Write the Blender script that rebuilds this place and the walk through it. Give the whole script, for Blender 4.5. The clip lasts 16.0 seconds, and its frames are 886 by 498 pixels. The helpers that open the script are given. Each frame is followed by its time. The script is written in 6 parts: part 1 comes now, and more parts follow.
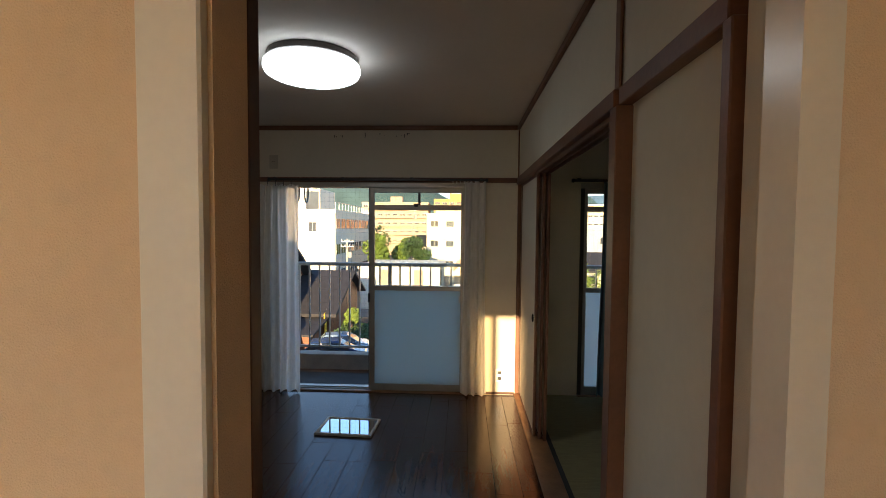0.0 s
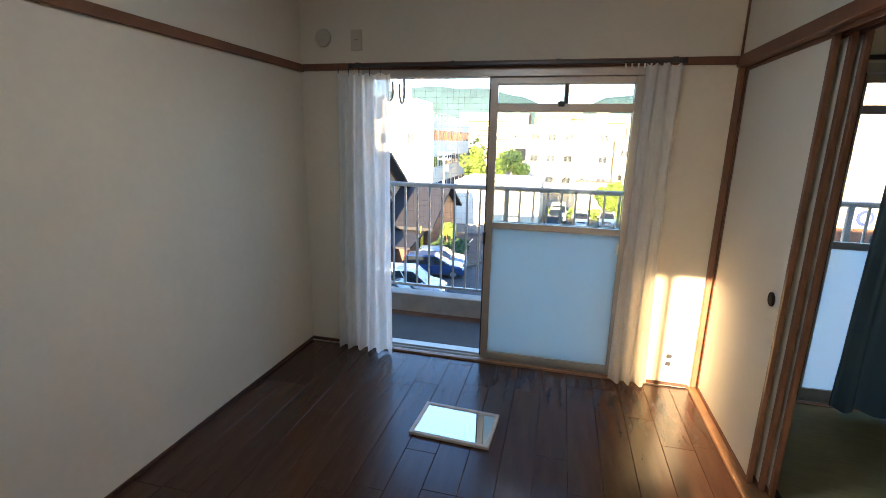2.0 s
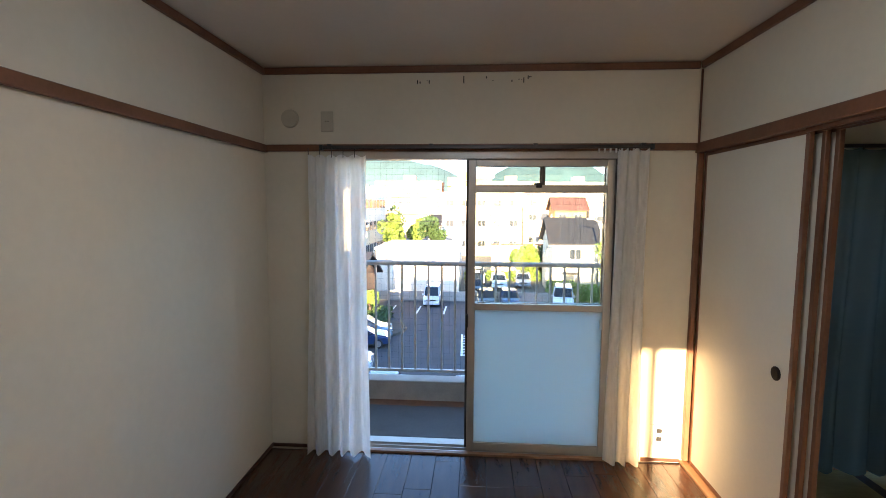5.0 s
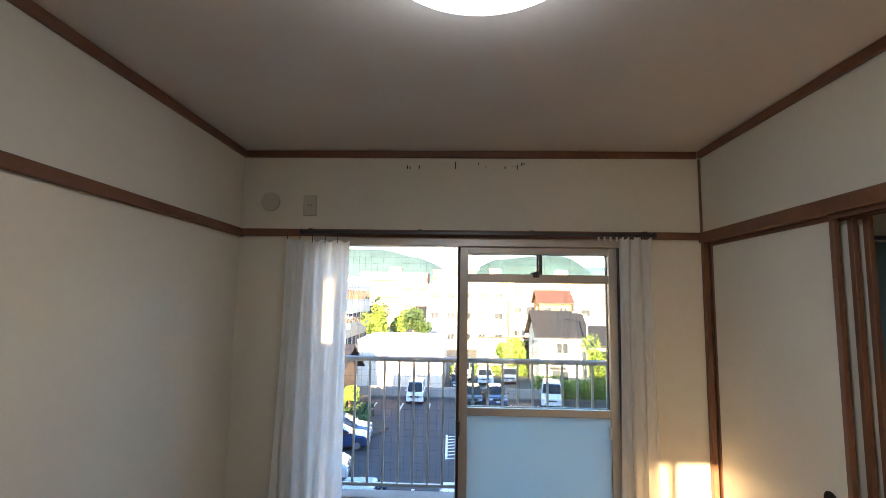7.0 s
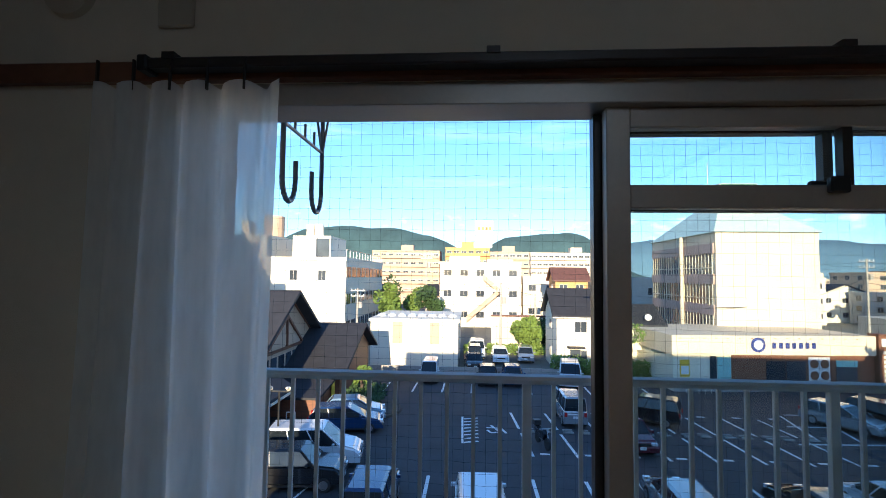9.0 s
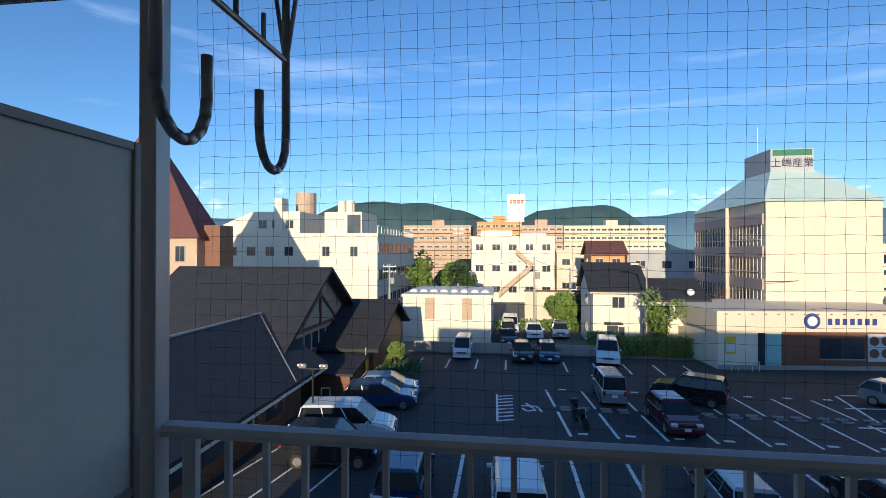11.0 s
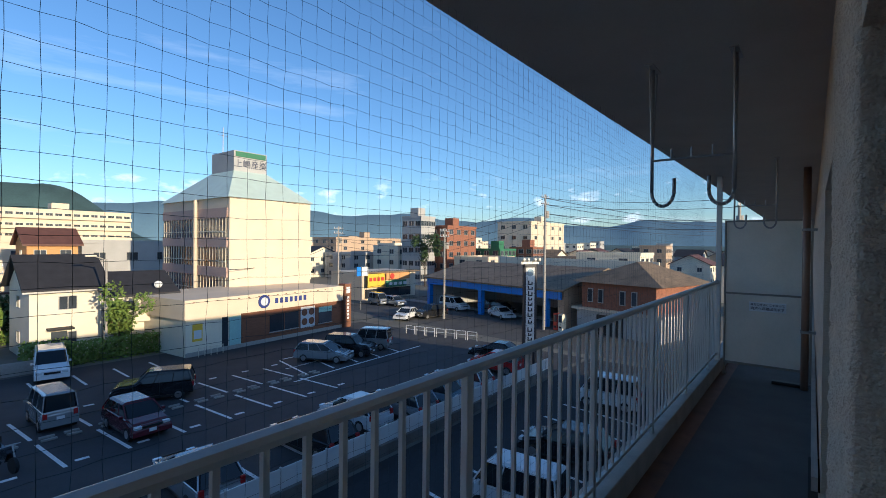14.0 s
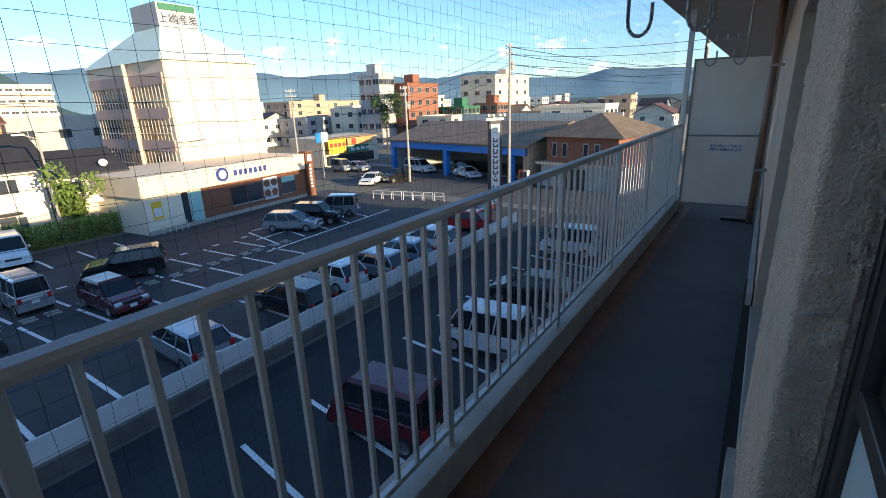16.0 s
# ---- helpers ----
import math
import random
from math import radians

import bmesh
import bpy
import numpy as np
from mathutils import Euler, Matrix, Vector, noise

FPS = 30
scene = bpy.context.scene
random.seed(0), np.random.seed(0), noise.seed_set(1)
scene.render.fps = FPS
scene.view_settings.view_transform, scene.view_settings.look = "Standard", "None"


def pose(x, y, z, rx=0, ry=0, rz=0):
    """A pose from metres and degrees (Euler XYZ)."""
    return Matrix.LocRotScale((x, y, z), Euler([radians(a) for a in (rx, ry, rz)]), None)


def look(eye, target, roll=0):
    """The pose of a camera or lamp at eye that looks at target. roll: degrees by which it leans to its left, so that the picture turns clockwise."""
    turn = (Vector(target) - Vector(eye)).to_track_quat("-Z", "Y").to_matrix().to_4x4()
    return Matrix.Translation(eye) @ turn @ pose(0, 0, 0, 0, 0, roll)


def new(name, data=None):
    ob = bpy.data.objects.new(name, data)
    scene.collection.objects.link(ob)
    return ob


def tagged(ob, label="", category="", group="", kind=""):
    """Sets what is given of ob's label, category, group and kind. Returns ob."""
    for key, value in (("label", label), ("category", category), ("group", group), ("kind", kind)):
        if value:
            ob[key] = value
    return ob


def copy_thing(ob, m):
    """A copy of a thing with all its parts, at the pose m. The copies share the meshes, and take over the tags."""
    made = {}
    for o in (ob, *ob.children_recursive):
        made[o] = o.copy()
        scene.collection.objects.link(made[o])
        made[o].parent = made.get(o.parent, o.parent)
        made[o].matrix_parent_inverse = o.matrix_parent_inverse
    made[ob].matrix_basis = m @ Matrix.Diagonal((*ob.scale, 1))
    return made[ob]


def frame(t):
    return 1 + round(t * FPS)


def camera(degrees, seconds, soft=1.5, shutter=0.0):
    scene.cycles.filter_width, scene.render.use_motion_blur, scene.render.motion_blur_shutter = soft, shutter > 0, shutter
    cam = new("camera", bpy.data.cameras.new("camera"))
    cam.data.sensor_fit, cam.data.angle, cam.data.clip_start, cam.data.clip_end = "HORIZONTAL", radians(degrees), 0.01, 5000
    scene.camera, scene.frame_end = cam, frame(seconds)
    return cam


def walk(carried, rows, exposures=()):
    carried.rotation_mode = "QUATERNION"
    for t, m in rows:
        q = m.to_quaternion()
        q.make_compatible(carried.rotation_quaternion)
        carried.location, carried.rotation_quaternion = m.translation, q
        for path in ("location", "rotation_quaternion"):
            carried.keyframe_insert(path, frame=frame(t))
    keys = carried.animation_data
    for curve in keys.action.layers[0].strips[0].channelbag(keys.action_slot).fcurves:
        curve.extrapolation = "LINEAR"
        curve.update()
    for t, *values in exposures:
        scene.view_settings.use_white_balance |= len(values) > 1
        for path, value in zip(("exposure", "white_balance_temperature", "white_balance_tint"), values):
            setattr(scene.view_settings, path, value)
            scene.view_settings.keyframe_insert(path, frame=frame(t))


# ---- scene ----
cam = camera(86.9, 16.0, soft=0.8)
PATH = [
    (0, (-0.481, -4.095, 1.469), (-0.566, -2.099, 1.377), 0.5),
    (0.5, (-0.559, -3.737, 1.469), (-0.742, -1.746, 1.416), 0.8),
    (1, (-0.662, -3.437, 1.446), (-1.01, -1.468, 1.372), 1.4),
    (1.5, (-0.762, -3.15, 1.466), (-1.211, -1.214, 1.244), 1.2),
    (2, (-0.865, -2.89, 1.453), (-1.332, -1.001, 0.994), 1.2),
    (2.5, (-1.011, -2.745, 1.416), (-1.435, -0.919, 0.718), 0.1),
    (3, (-1.187, -2.707, 1.42), (-1.498, -0.909, 0.601), -1.3),
    (3.5, (-1.223, -2.709, 1.415), (-1.447, -0.933, 0.524), -1.9),
    (4, (-1.243, -2.716, 1.416), (-1.41, -0.903, 0.588), -1.4),
    (4.5, (-1.258, -2.748, 1.453), (-1.389, -0.825, 0.919), 0.0),
    (5, (-1.272, -2.799, 1.536), (-1.406, -0.812, 1.354), 0.3),
    (5.2, (-1.276, -2.823, 1.541), (-1.409, -0.828, 1.474), 0.7),
    (7.5, (-1.346, -2.285, 1.525), (-1.401, -0.297, 1.738), 0.7),
    (8, (-1.469, -1.828, 1.538), (-1.506, 0.162, 1.742), 0.6),
    (8.5, (-1.526, -1.339, 1.502), (-1.567, 0.653, 1.681), 0.2),
    (9, (-1.565, -0.875, 1.487), (-1.689, 1.118, 1.603), 0.7),
    (9.5, (-1.673, -0.546, 1.52), (-1.817, 1.447, 1.592), 0.3),
    (11.8, (-1.701, 0.077, 1.565), (-1.991, 2.056, 1.563), 0.2),
    (12, (-1.676, 0.099, 1.536), (-1.718, 2.099, 1.547), 0.1),
    (12.5, (-1.535, 0.208, 1.532), (-0.823, 2.077, 1.567), 0.2),
    (13, (-1.543, 0.179, 1.513), (-0.244, 1.7, 1.536), 0.5),
    (13.5, (-1.484, 0.216, 1.514), (0.002, 1.555, 1.509), 0.8),
    (14, (-1.45, 0.249, 1.493), (0.12, 1.488, 1.476), 0.6),
    (14.5, (-1.465, 0.27, 1.502), (0.169, 1.423, 1.469), -0.0),
    (15, (-1.449, 0.274, 1.481), (0.209, 1.373, 1.268), -0.7),
    (15.5, (-1.42, 0.301, 1.448), (0.197, 1.384, 0.989), -1.6),
    (16, (-1.44, 0.282, 1.424), (0.137, 1.359, 0.831), -2.1),
]
EXPO = [(0, 1.7, 6550, 14), (0.5, 2.5, 6250, 11), (1.0, 2.95, 5900, 12), (2.0, 3.1, 6050, 14), (4.0, 3.35, 5950, 14), (5.2, 3.15, 6250, 16), (7.5, 3.15, 6350, 16), (8.0, 2.85, 6250, 15), (8.5, 2.1, 5850, 12), (9.0, 1.3, 5200, 10), (9.5, 0.85, 5250, 10), (11.8, 0.1, 5100, 10), (12.5, -0.1, 5100, 10), (13.2, 0.1, 5200, 10), (14.5, 0.45, 5350, 10), (15.5, 0.6, 5450, 10), (16, 1.05, 5700, 10)]
walk(cam, [(t, look(e, g, r)) for t, e, g, r in PATH], EXPO)

# ---- world, sun ----
SUN_SLOPE, SUN_SIDE = 0.195, 0.06
elev = math.atan(SUN_SLOPE / math.hypot(1, SUN_SIDE))
world = bpy.data.worlds.new("sky")
scene.world = world
world.use_nodes = True
wn, wl = world.node_tree.nodes, world.node_tree.links
wn.clear()
sky = wn.new("ShaderNodeTexSky")
sky.sky_type = "NISHITA"
sky.sun_disc = False
sky.sun_elevation = elev
sky.sun_rotation = math.pi + math.atan(SUN_SIDE)
sky.air_density, sky.dust_density, sky.ozone_density = 1.0, 0.25, 3.0
geo = wn.new("ShaderNodeTexCoord")
mapn = wn.new("ShaderNodeMapping")
mapn.inputs["Scale"].default_value = (1.2, 1.2, 9.0)
cl = wn.new("ShaderNodeTexNoise")
cl.inputs["Scale"].default_value, cl.inputs["Detail"].default_value, cl.inputs["Roughness"].default_value = 1.6, 8, 0.6
rampw = wn.new("ShaderNodeMapRange")
rampw.inputs["From Min"].default_value, rampw.inputs["From Max"].default_value = 0.57, 0.9
rampw.inputs["To Max"].default_value = 0.5
cmix = wn.new("ShaderNodeMixRGB")
cmix.inputs["Color2"].default_value = (7.0, 7.2, 7.6, 1)
bgn = wn.new("ShaderNodeBackground")
bgn.inputs["Strength"].default_value = 0.13
outw = wn.new("ShaderNodeOutputWorld")
wl.new(geo.outputs["Generated"], mapn.inputs["Vector"])
wl.new(mapn.outputs["Vector"], cl.inputs["Vector"])
wl.new(cl.outputs["Fac"], rampw.inputs["Value"])
wl.new(rampw.outputs["Result"], cmix.inputs["Fac"])
wl.new(sky.outputs["Color"], cmix.inputs["Color1"])
# small heaped clouds low over the horizon
sep = wn.new("ShaderNodeSeparateXYZ")
wl.new(geo.outputs["Generated"], sep.inputs["Vector"])
cmap = wn.new("ShaderNodeMapping")
cmap.inputs["Scale"].default_value = (1.0, 1.0, 2.2)
wl.new(geo.outputs["Generated"], cmap.inputs["Vector"])
heap = wn.new("ShaderNodeTexNoise")
heap.inputs["Scale"].default_value, heap.inputs["Detail"].default_value, heap.inputs["Roughness"].default_value = 15.0, 7, 0.55
wl.new(cmap.outputs["Vector"], heap.inputs["Vector"])
hr = wn.new("ShaderNodeMapRange")
hr.inputs["From Min"].default_value, hr.inputs["From Max"].default_value = 0.58, 0.70
wl.new(heap.outputs["Fac"], hr.inputs["Value"])
low = wn.new("ShaderNodeMapRange")
low.interpolation_type = "SMOOTHSTEP"
low.inputs["From Min"].default_value, low.inputs["From Max"].default_value = 0.155, 0.10
wl.new(sep.outputs["Z"], low.inputs["Value"])
hm = wn.new("ShaderNodeMath")
hm.operation = "MULTIPLY"
wl.new(hr.outputs["Result"], hm.inputs[0])
wl.new(low.outputs["Result"], hm.inputs[1])
hs = wn.new("ShaderNodeMath")
hs.operation = "MULTIPLY"
hs.inputs[1].default_value = 0.6
wl.new(hm.outputs["Value"], hs.inputs[0])
cmix2 = wn.new("ShaderNodeMixRGB")
cmix2.inputs["Color2"].default_value = (9.0, 8.6, 8.2, 1)
wl.new(hs.outputs["Value"], cmix2.inputs["Fac"])
wl.new(cmix.outputs["Color"], cmix2.inputs["Color1"])
wl.new(cmix2.outputs["Color"], bgn.inputs["Color"])
wl.new(bgn.outputs["Background"], outw.inputs["Surface"])
sun = new("sun", bpy.data.lights.new("sun", "SUN"))
sun.data.energy, sun.data.angle, sun.data.color = 4.6, radians(0.55), (1.0, 0.73, 0.40)
sun.matrix_world = look((0, 0, 60), (60 * SUN_SIDE, 60, 60 - 60 * SUN_SLOPE))


# ---- materials ----
def mat(name, color, rough=0.6, metal=0.0, vary=0.08, scale=6.0, bump=0.0, bscale=200.0, spec=0.5, coat=0.0, per_object=0.0, stretch=(1, 1, 1), bdist=0.004):
    m = bpy.data.materials.new(name)
    m.use_nodes = True
    n, l = m.node_tree.nodes, m.node_tree.links
    b = n["Principled BSDF"]
    b.inputs["Roughness"].default_value, b.inputs["Metallic"].default_value = rough, metal
    b.inputs["Specular IOR Level"].default_value = spec
    b.inputs["Coat Weight"].default_value = coat
    co = n.new("ShaderNodeTexCoord")
    mp = n.new("ShaderNodeMapping")
    mp.inputs["Scale"].default_value = stretch
    l.new(co.outputs["Object"], mp.inputs["Vector"])
    n1 = n.new("ShaderNodeTexNoise")
    n1.inputs["Scale"].default_value, n1.inputs["Detail"].default_value = scale, 6
    n2 = n.new("ShaderNodeTexNoise")
    n2.inputs["Scale"].default_value, n2.inputs["Detail"].default_value = scale * 14, 4
    l.new(mp.outputs["Vector"], n1.inputs["Vector"])
    l.new(mp.outputs["Vector"], n2.inputs["Vector"])
    add = n.new("ShaderNodeMath")
    add.operation = "MULTIPLY_ADD"
    add.inputs[1].default_value = 0.45
    l.new(n2.outputs["Fac"], add.inputs[0])
    l.new(n1.outputs["Fac"], add.inputs[2])
    mr = n.new("ShaderNodeMapRange")
    mr.inputs["From Min"].default_value, mr.inputs["From Max"].default_value = 0.45, 1.0
    mr.inputs["To Min"].default_value, mr.inputs["To Max"].default_value = 1 - vary, 1 + vary
    l.new(add.outputs["Value"], mr.inputs["Value"])
    val = mr.outputs["Result"]
    if per_object:
        oi = n.new("ShaderNodeObjectInfo")
        mo = n.new("ShaderNodeMapRange")
        mo.inputs["To Min"].default_value, mo.inputs["To Max"].default_value = 1 - per_object, 1 + per_object
        l.new(oi.outputs["Random"], mo.inputs["Value"])
        mm = n.new("ShaderNodeMath")
        mm.operation = "MULTIPLY"
        l.new(val, mm.inputs[0])
        l.new(mo.outputs["Result"], mm.inputs[1])
        val = mm.outputs["Value"]
    vm = n.new("ShaderNodeVectorMath")
    vm.operation = "SCALE"
    vm.inputs[0].default_value = color
    l.new(val, vm.inputs["Scale"])
    l.new(vm.outputs["Vector"], b.inputs["Base Color"])
    if bump:
        nb = n.new("ShaderNodeTexNoise")
        nb.inputs["Scale"].default_value, nb.inputs["Detail"].default_value = bscale, 3
        l.new(mp.outputs["Vector"], nb.inputs["Vector"])
        bp = n.new("ShaderNodeBump")
        bp.inputs["Strength"].default_value, bp.inputs["Distance"].default_value = bump, bdist
        l.new(nb.outputs["Fac"], bp.inputs["Height"])
        l.new(bp.outputs["Normal"], b.inputs["Normal"])
    return m


def glass(name, rough=0.0, color=(0.96, 0.98, 0.97)):
    m = bpy.data.materials.new(name)
    m.use_nodes = True
    n, l = m.node_tree.nodes, m.node_tree.links
    n.clear()
    o = n.new("ShaderNodeOutputMaterial")
    if rough > 0:
        d = n.new("ShaderNodeBsdfTranslucent")
        d.inputs["Color"].default_value = (*color, 1)
        g = n.new("ShaderNodeBsdfDiffuse")
        g.inputs["Color"].default_value = (*color, 1)
        s = n.new("ShaderNodeMixShader")
        s.inputs["Fac"].default_value = 0.28
        l.new(d.outputs[0], s.inputs[1])
        l.new(g.outputs[0], s.inputs[2])
        l.new(s.outputs[0], o.inputs["Surface"])
        return m
    t = n.new("ShaderNodeBsdfTransparent")
    t.inputs["Color"].default_value = (*color, 1)
    g = n.new("ShaderNodeBsdfGlossy")
    g.inputs["Roughness"].default_value = 0.01
    f = n.new("ShaderNodeFresnel")
    f.inputs["IOR"].default_value = 1.45
    s = n.new("ShaderNodeMixShader")
    l.new(f.outputs[0], s.inputs["Fac"])
    l.new(t.outputs[0], s.inputs[1])
    l.new(g.outputs[0], s.inputs[2])
    l.new(s.outputs[0], o.inputs["Surface"])
    return m


def cloth(name, color, trans, clear):
    m = bpy.data.materials.new(name)
    m.use_nodes = True
    n, l = m.node_tree.nodes, m.node_tree.links
    n.clear()
    o = n.new("ShaderNodeOutputMaterial")
    d = n.new("ShaderNodeBsdfDiffuse")
    d.inputs["Color"].default_value = (*color, 1)
    tr = n.new("ShaderNodeBsdfTranslucent")
    tr.inputs["Color"].default_value = (*color, 1)
    s = n.new("ShaderNodeMixShader")
    s.inputs["Fac"].default_value = trans
    l.new(d.outputs[0], s.inputs[1])
    l.new(tr.outputs[0], s.inputs[2])
    tp = n.new("ShaderNodeBsdfTransparent")
    s2 = n.new("ShaderNodeMixShader")
    co = n.new("ShaderNodeTexCoord")
    w = n.new("ShaderNodeTexNoise")
    w.inputs["Scale"].default_value = 60
    mp = n.new("ShaderNodeMapping")
    mp.inputs["Scale"].default_value = (1, 1, 0.25)
    l.new(co.outputs["Object"], mp.inputs["Vector"])
    l.new(mp.outputs["Vector"], w.inputs["Vector"])
    mr = n.new("ShaderNodeMapRange")
    mr.inputs["From Min"].default_value, mr.inputs["From Max"].default_value = 0.35, 0.7
    mr.inputs["To Min"].default_value, mr.inputs["To Max"].default_value = clear * 0.6, clear * 1.4
    l.new(w.outputs["Fac"], mr.inputs["Value"])
    l.new(mr.outputs["Result"], s2.inputs["Fac"])
    l.new(s.outputs[0], s2.inputs[1])
    l.new(tp.outputs[0], s2.inputs[2])
    l.new(s2.outputs[0], o.inputs["Surface"])
    return m


def emit(name, color, strength):
    m = bpy.data.materials.new(name)
    m.use_nodes = True
    b = m.node_tree.nodes["Principled BSDF"]
    b.inputs["Base Color"].default_value = (0.8, 0.8, 0.8, 1)
    b.inputs["Emission Color"].default_value = (*color, 1)
    b.inputs["Emission Strength"].default_value = strength
    return m


M_WALL = mat("wallpaper", (0.70, 0.63, 0.51), 0.85, vary=0.05, scale=2.0, bump=0.25, bscale=420)
M_CEIL = mat("ceiling_paper", (0.66, 0.60, 0.54), 0.9, vary=0.04, scale=2.0, bump=0.2, bscale=300)
M_WOOD = mat("brown_trim_wood", (0.17, 0.07, 0.035), 0.45, vary=0.25, scale=5, bump=0.15, bscale=60, stretch=(1, 1, 1))
M_DARKWOOD = mat("dark_post_wood", (0.075, 0.03, 0.018), 0.4, vary=0.25, scale=5, bump=0.1, bscale=60)
M_SILL = mat("worn_sill_wood", (0.30, 0.15, 0.07), 0.5, vary=0.3, scale=8, bump=0.2, bscale=80)
M_FLOOR = mat("dark_floorboard", (0.064, 0.026, 0.014), 0.2, vary=0.3, scale=3, bump=0.05, bscale=90, per_object=0.10, stretch=(8, 1, 1), spec=0.45)
M_JOINT = mat("floor_joint", (0.012, 0.007, 0.005), 0.6)
M_TATAMI = mat("tatami", (0.36, 0.31, 0.15), 0.75, vary=0.15, scale=9, bump=0.4, bscale=300, stretch=(1, 6, 1))
M_TATBAND = mat("tatami_band", (0.05, 0.05, 0.045), 0.8, vary=0.2)
M_FUSUMA = mat("fusuma_paper", (0.72, 0.67, 0.57), 0.85, vary=0.04, scale=3, bump=0.15, bscale=350)
M_ALU = mat("aluminium", (0.50, 0.46, 0.41), 0.4, 0.5, vary=0.08, scale=7)
M_BRONZE = mat("dark_rail", (0.06, 0.05, 0.045), 0.4, 0.4, vary=0.15)
M_GLASS = glass("clear_glass")
M_FROST = glass("frosted_glass", 0.4, (0.80, 0.88, 0.90))
M_SHEER = cloth("sheer_curtain", (0.90, 0.89, 0.87), 0.6, 0.11)
M_TEAL = cloth("teal_curtain", (0.11, 0.155, 0.165), 0.12, 0.0)
M_WHITE = mat("white_plastic", (0.78, 0.77, 0.72), 0.4, vary=0.05)
M_BEIGEP = mat("beige_plate", (0.52, 0.46, 0.36), 0.5, vary=0.06)
M_BLACK = mat("black_part", (0.02, 0.02, 0.02), 0.4)
M_LAMP = emit("lamp_cover", (0.82, 0.94, 1.0), 1.5)
M_MIRROR = mat("mirror_glass", (0.9, 0.92, 0.93), 0.015, 1.0, vary=0.0)
M_FRAMEW = mat("pale_frame_wood", (0.62, 0.55, 0.47), 0.5, vary=0.12, scale=20)
M_STUCCO = mat("roughcast", (0.56, 0.46, 0.36), 0.9, vary=0.14, scale=9, bump=1.0, bscale=150, bdist=0.014)
M_SOFFIT = mat("balcony_soffit", (0.50, 0.47, 0.43), 0.85, vary=0.08, scale=3, bump=0.3, bscale=160)
M_BALFLOOR = mat("balcony_sheet", (0.115, 0.105, 0.10), 0.8, vary=0.15, scale=4, bump=0.5, bscale=220)
M_GUTTER = mat("gutter_paint", (0.20, 0.10, 0.06), 0.55, vary=0.35, scale=6, bump=0.3, bscale=60)
M_KERB = mat("kerb_mortar", (0.42, 0.38, 0.34), 0.85, vary=0.2, scale=6, bump=0.4, bscale=80)
M_RAIL = mat("railing_paint", (0.60, 0.60, 0.59), 0.38, 0.25, vary=0.08, scale=8, bump=0.05, bscale=60)
M_PANEL = mat("partition_board", (0.78, 0.73, 0.64), 0.7, vary=0.08, scale=3)
M_PANELF = mat("partition_frame", (0.30, 0.28, 0.25), 0.5, 0.3)
M_NET = mat("net_cord", (0.03, 0.05, 0.06), 0.7)
M_STEEL = mat("painted_steel", (0.36, 0.36, 0.37), 0.4, 0.5, vary=0.15)
M_HALLW = mat("hall_paper", (0.76, 0.60, 0.43), 0.85, vary=0.06, scale=3, bump=0.3, bscale=400)
M_TEXTB = mat("dark_ink", (0.03, 0.04, 0.09), 0.6)


# ---- builders ----
def bx(bm, x0, x1, y0, y1, z0, z1):
    v = [bm.verts.new((x, y, z)) for x in (x0, x1) for y in (y0, y1) for z in (z0, z1)]
    for f in ((0, 1, 3, 2), (4, 6, 7, 5), (0, 4, 5, 1), (2, 3, 7, 6), (0, 2, 6, 4), (1, 5, 7, 3)):
        bm.faces.new([v[i] for i in f])
    return v


def rod(bm, a, b, r, n=8):
    a, b = Vector(a), Vector(b)
    d = (b - a).normalized()
    u = d.orthogonal().normalized()
    w = d.cross(u)
    ra, rb = [], []
    for i in range(n):
        o = (u * math.cos(2 * math.pi * i / n) + w * math.sin(2 * math.pi * i / n)) * r
        ra.append(bm.verts.new(a + o))
        rb.append(bm.verts.new(b + o))
    for i in range(n):
        bm.faces.new((ra[i], ra[(i + 1) % n], rb[(i + 1) % n], rb[i]))
    bm.faces.new(ra[::-1])
    bm.faces.new(rb)


def tube(bm, pts, r, n=6):
    for a, b in zip(pts, pts[1:]):
        rod(bm, a, b, r, n)


def prism(bm, poly, x0, x1, axis="x"):
    # poly of two coordinates, drawn out along the axis
    def at(p, s):
        return (s, p[0], p[1]) if axis == "x" else (p[0], s, p[1]) if axis == "y" else (p[0], p[1], s)
    a = [bm.verts.new(at(p, x0)) for p in poly]
    b = [bm.verts.new(at(p, x1)) for p in poly]
    n = len(poly)
    for i in range(n):
        bm.faces.new((a[i], a[(i + 1) % n], b[(i + 1) % n], b[i]))
    bm.faces.new(a[::-1])
    bm.faces.new(b)


def mesh_of(name, bm, material, smooth=False, bevel=0.0):
    bmesh.ops.recalc_face_normals(bm, faces=bm.faces)
    if bevel:
        bmesh.ops.bevel(bm, geom=list(bm.edges), offset=bevel, segments=1, affect="EDGES")
    me = bpy.data.meshes.new(name)
    bm.to_mesh(me)
    bm.free()
    if smooth:
        for p in me.polygons:
            p.use_smooth = True
    me.materials.append(material)
    return me


def part(name, bm, material, parent=None, label="", smooth=False, bevel=0.0):
    ob = new(name, mesh_of(name, bm, material, smooth, bevel))
    if parent is not None:
        ob.parent = parent
    if label:
        tagged(ob, label)
    return ob


def pbox(name, dims, material, parent=None, label="", bevel=0.0):
    bm = bmesh.new()
    bx(bm, *dims)
    return part(name, bm, material, parent, label, bevel=bevel)


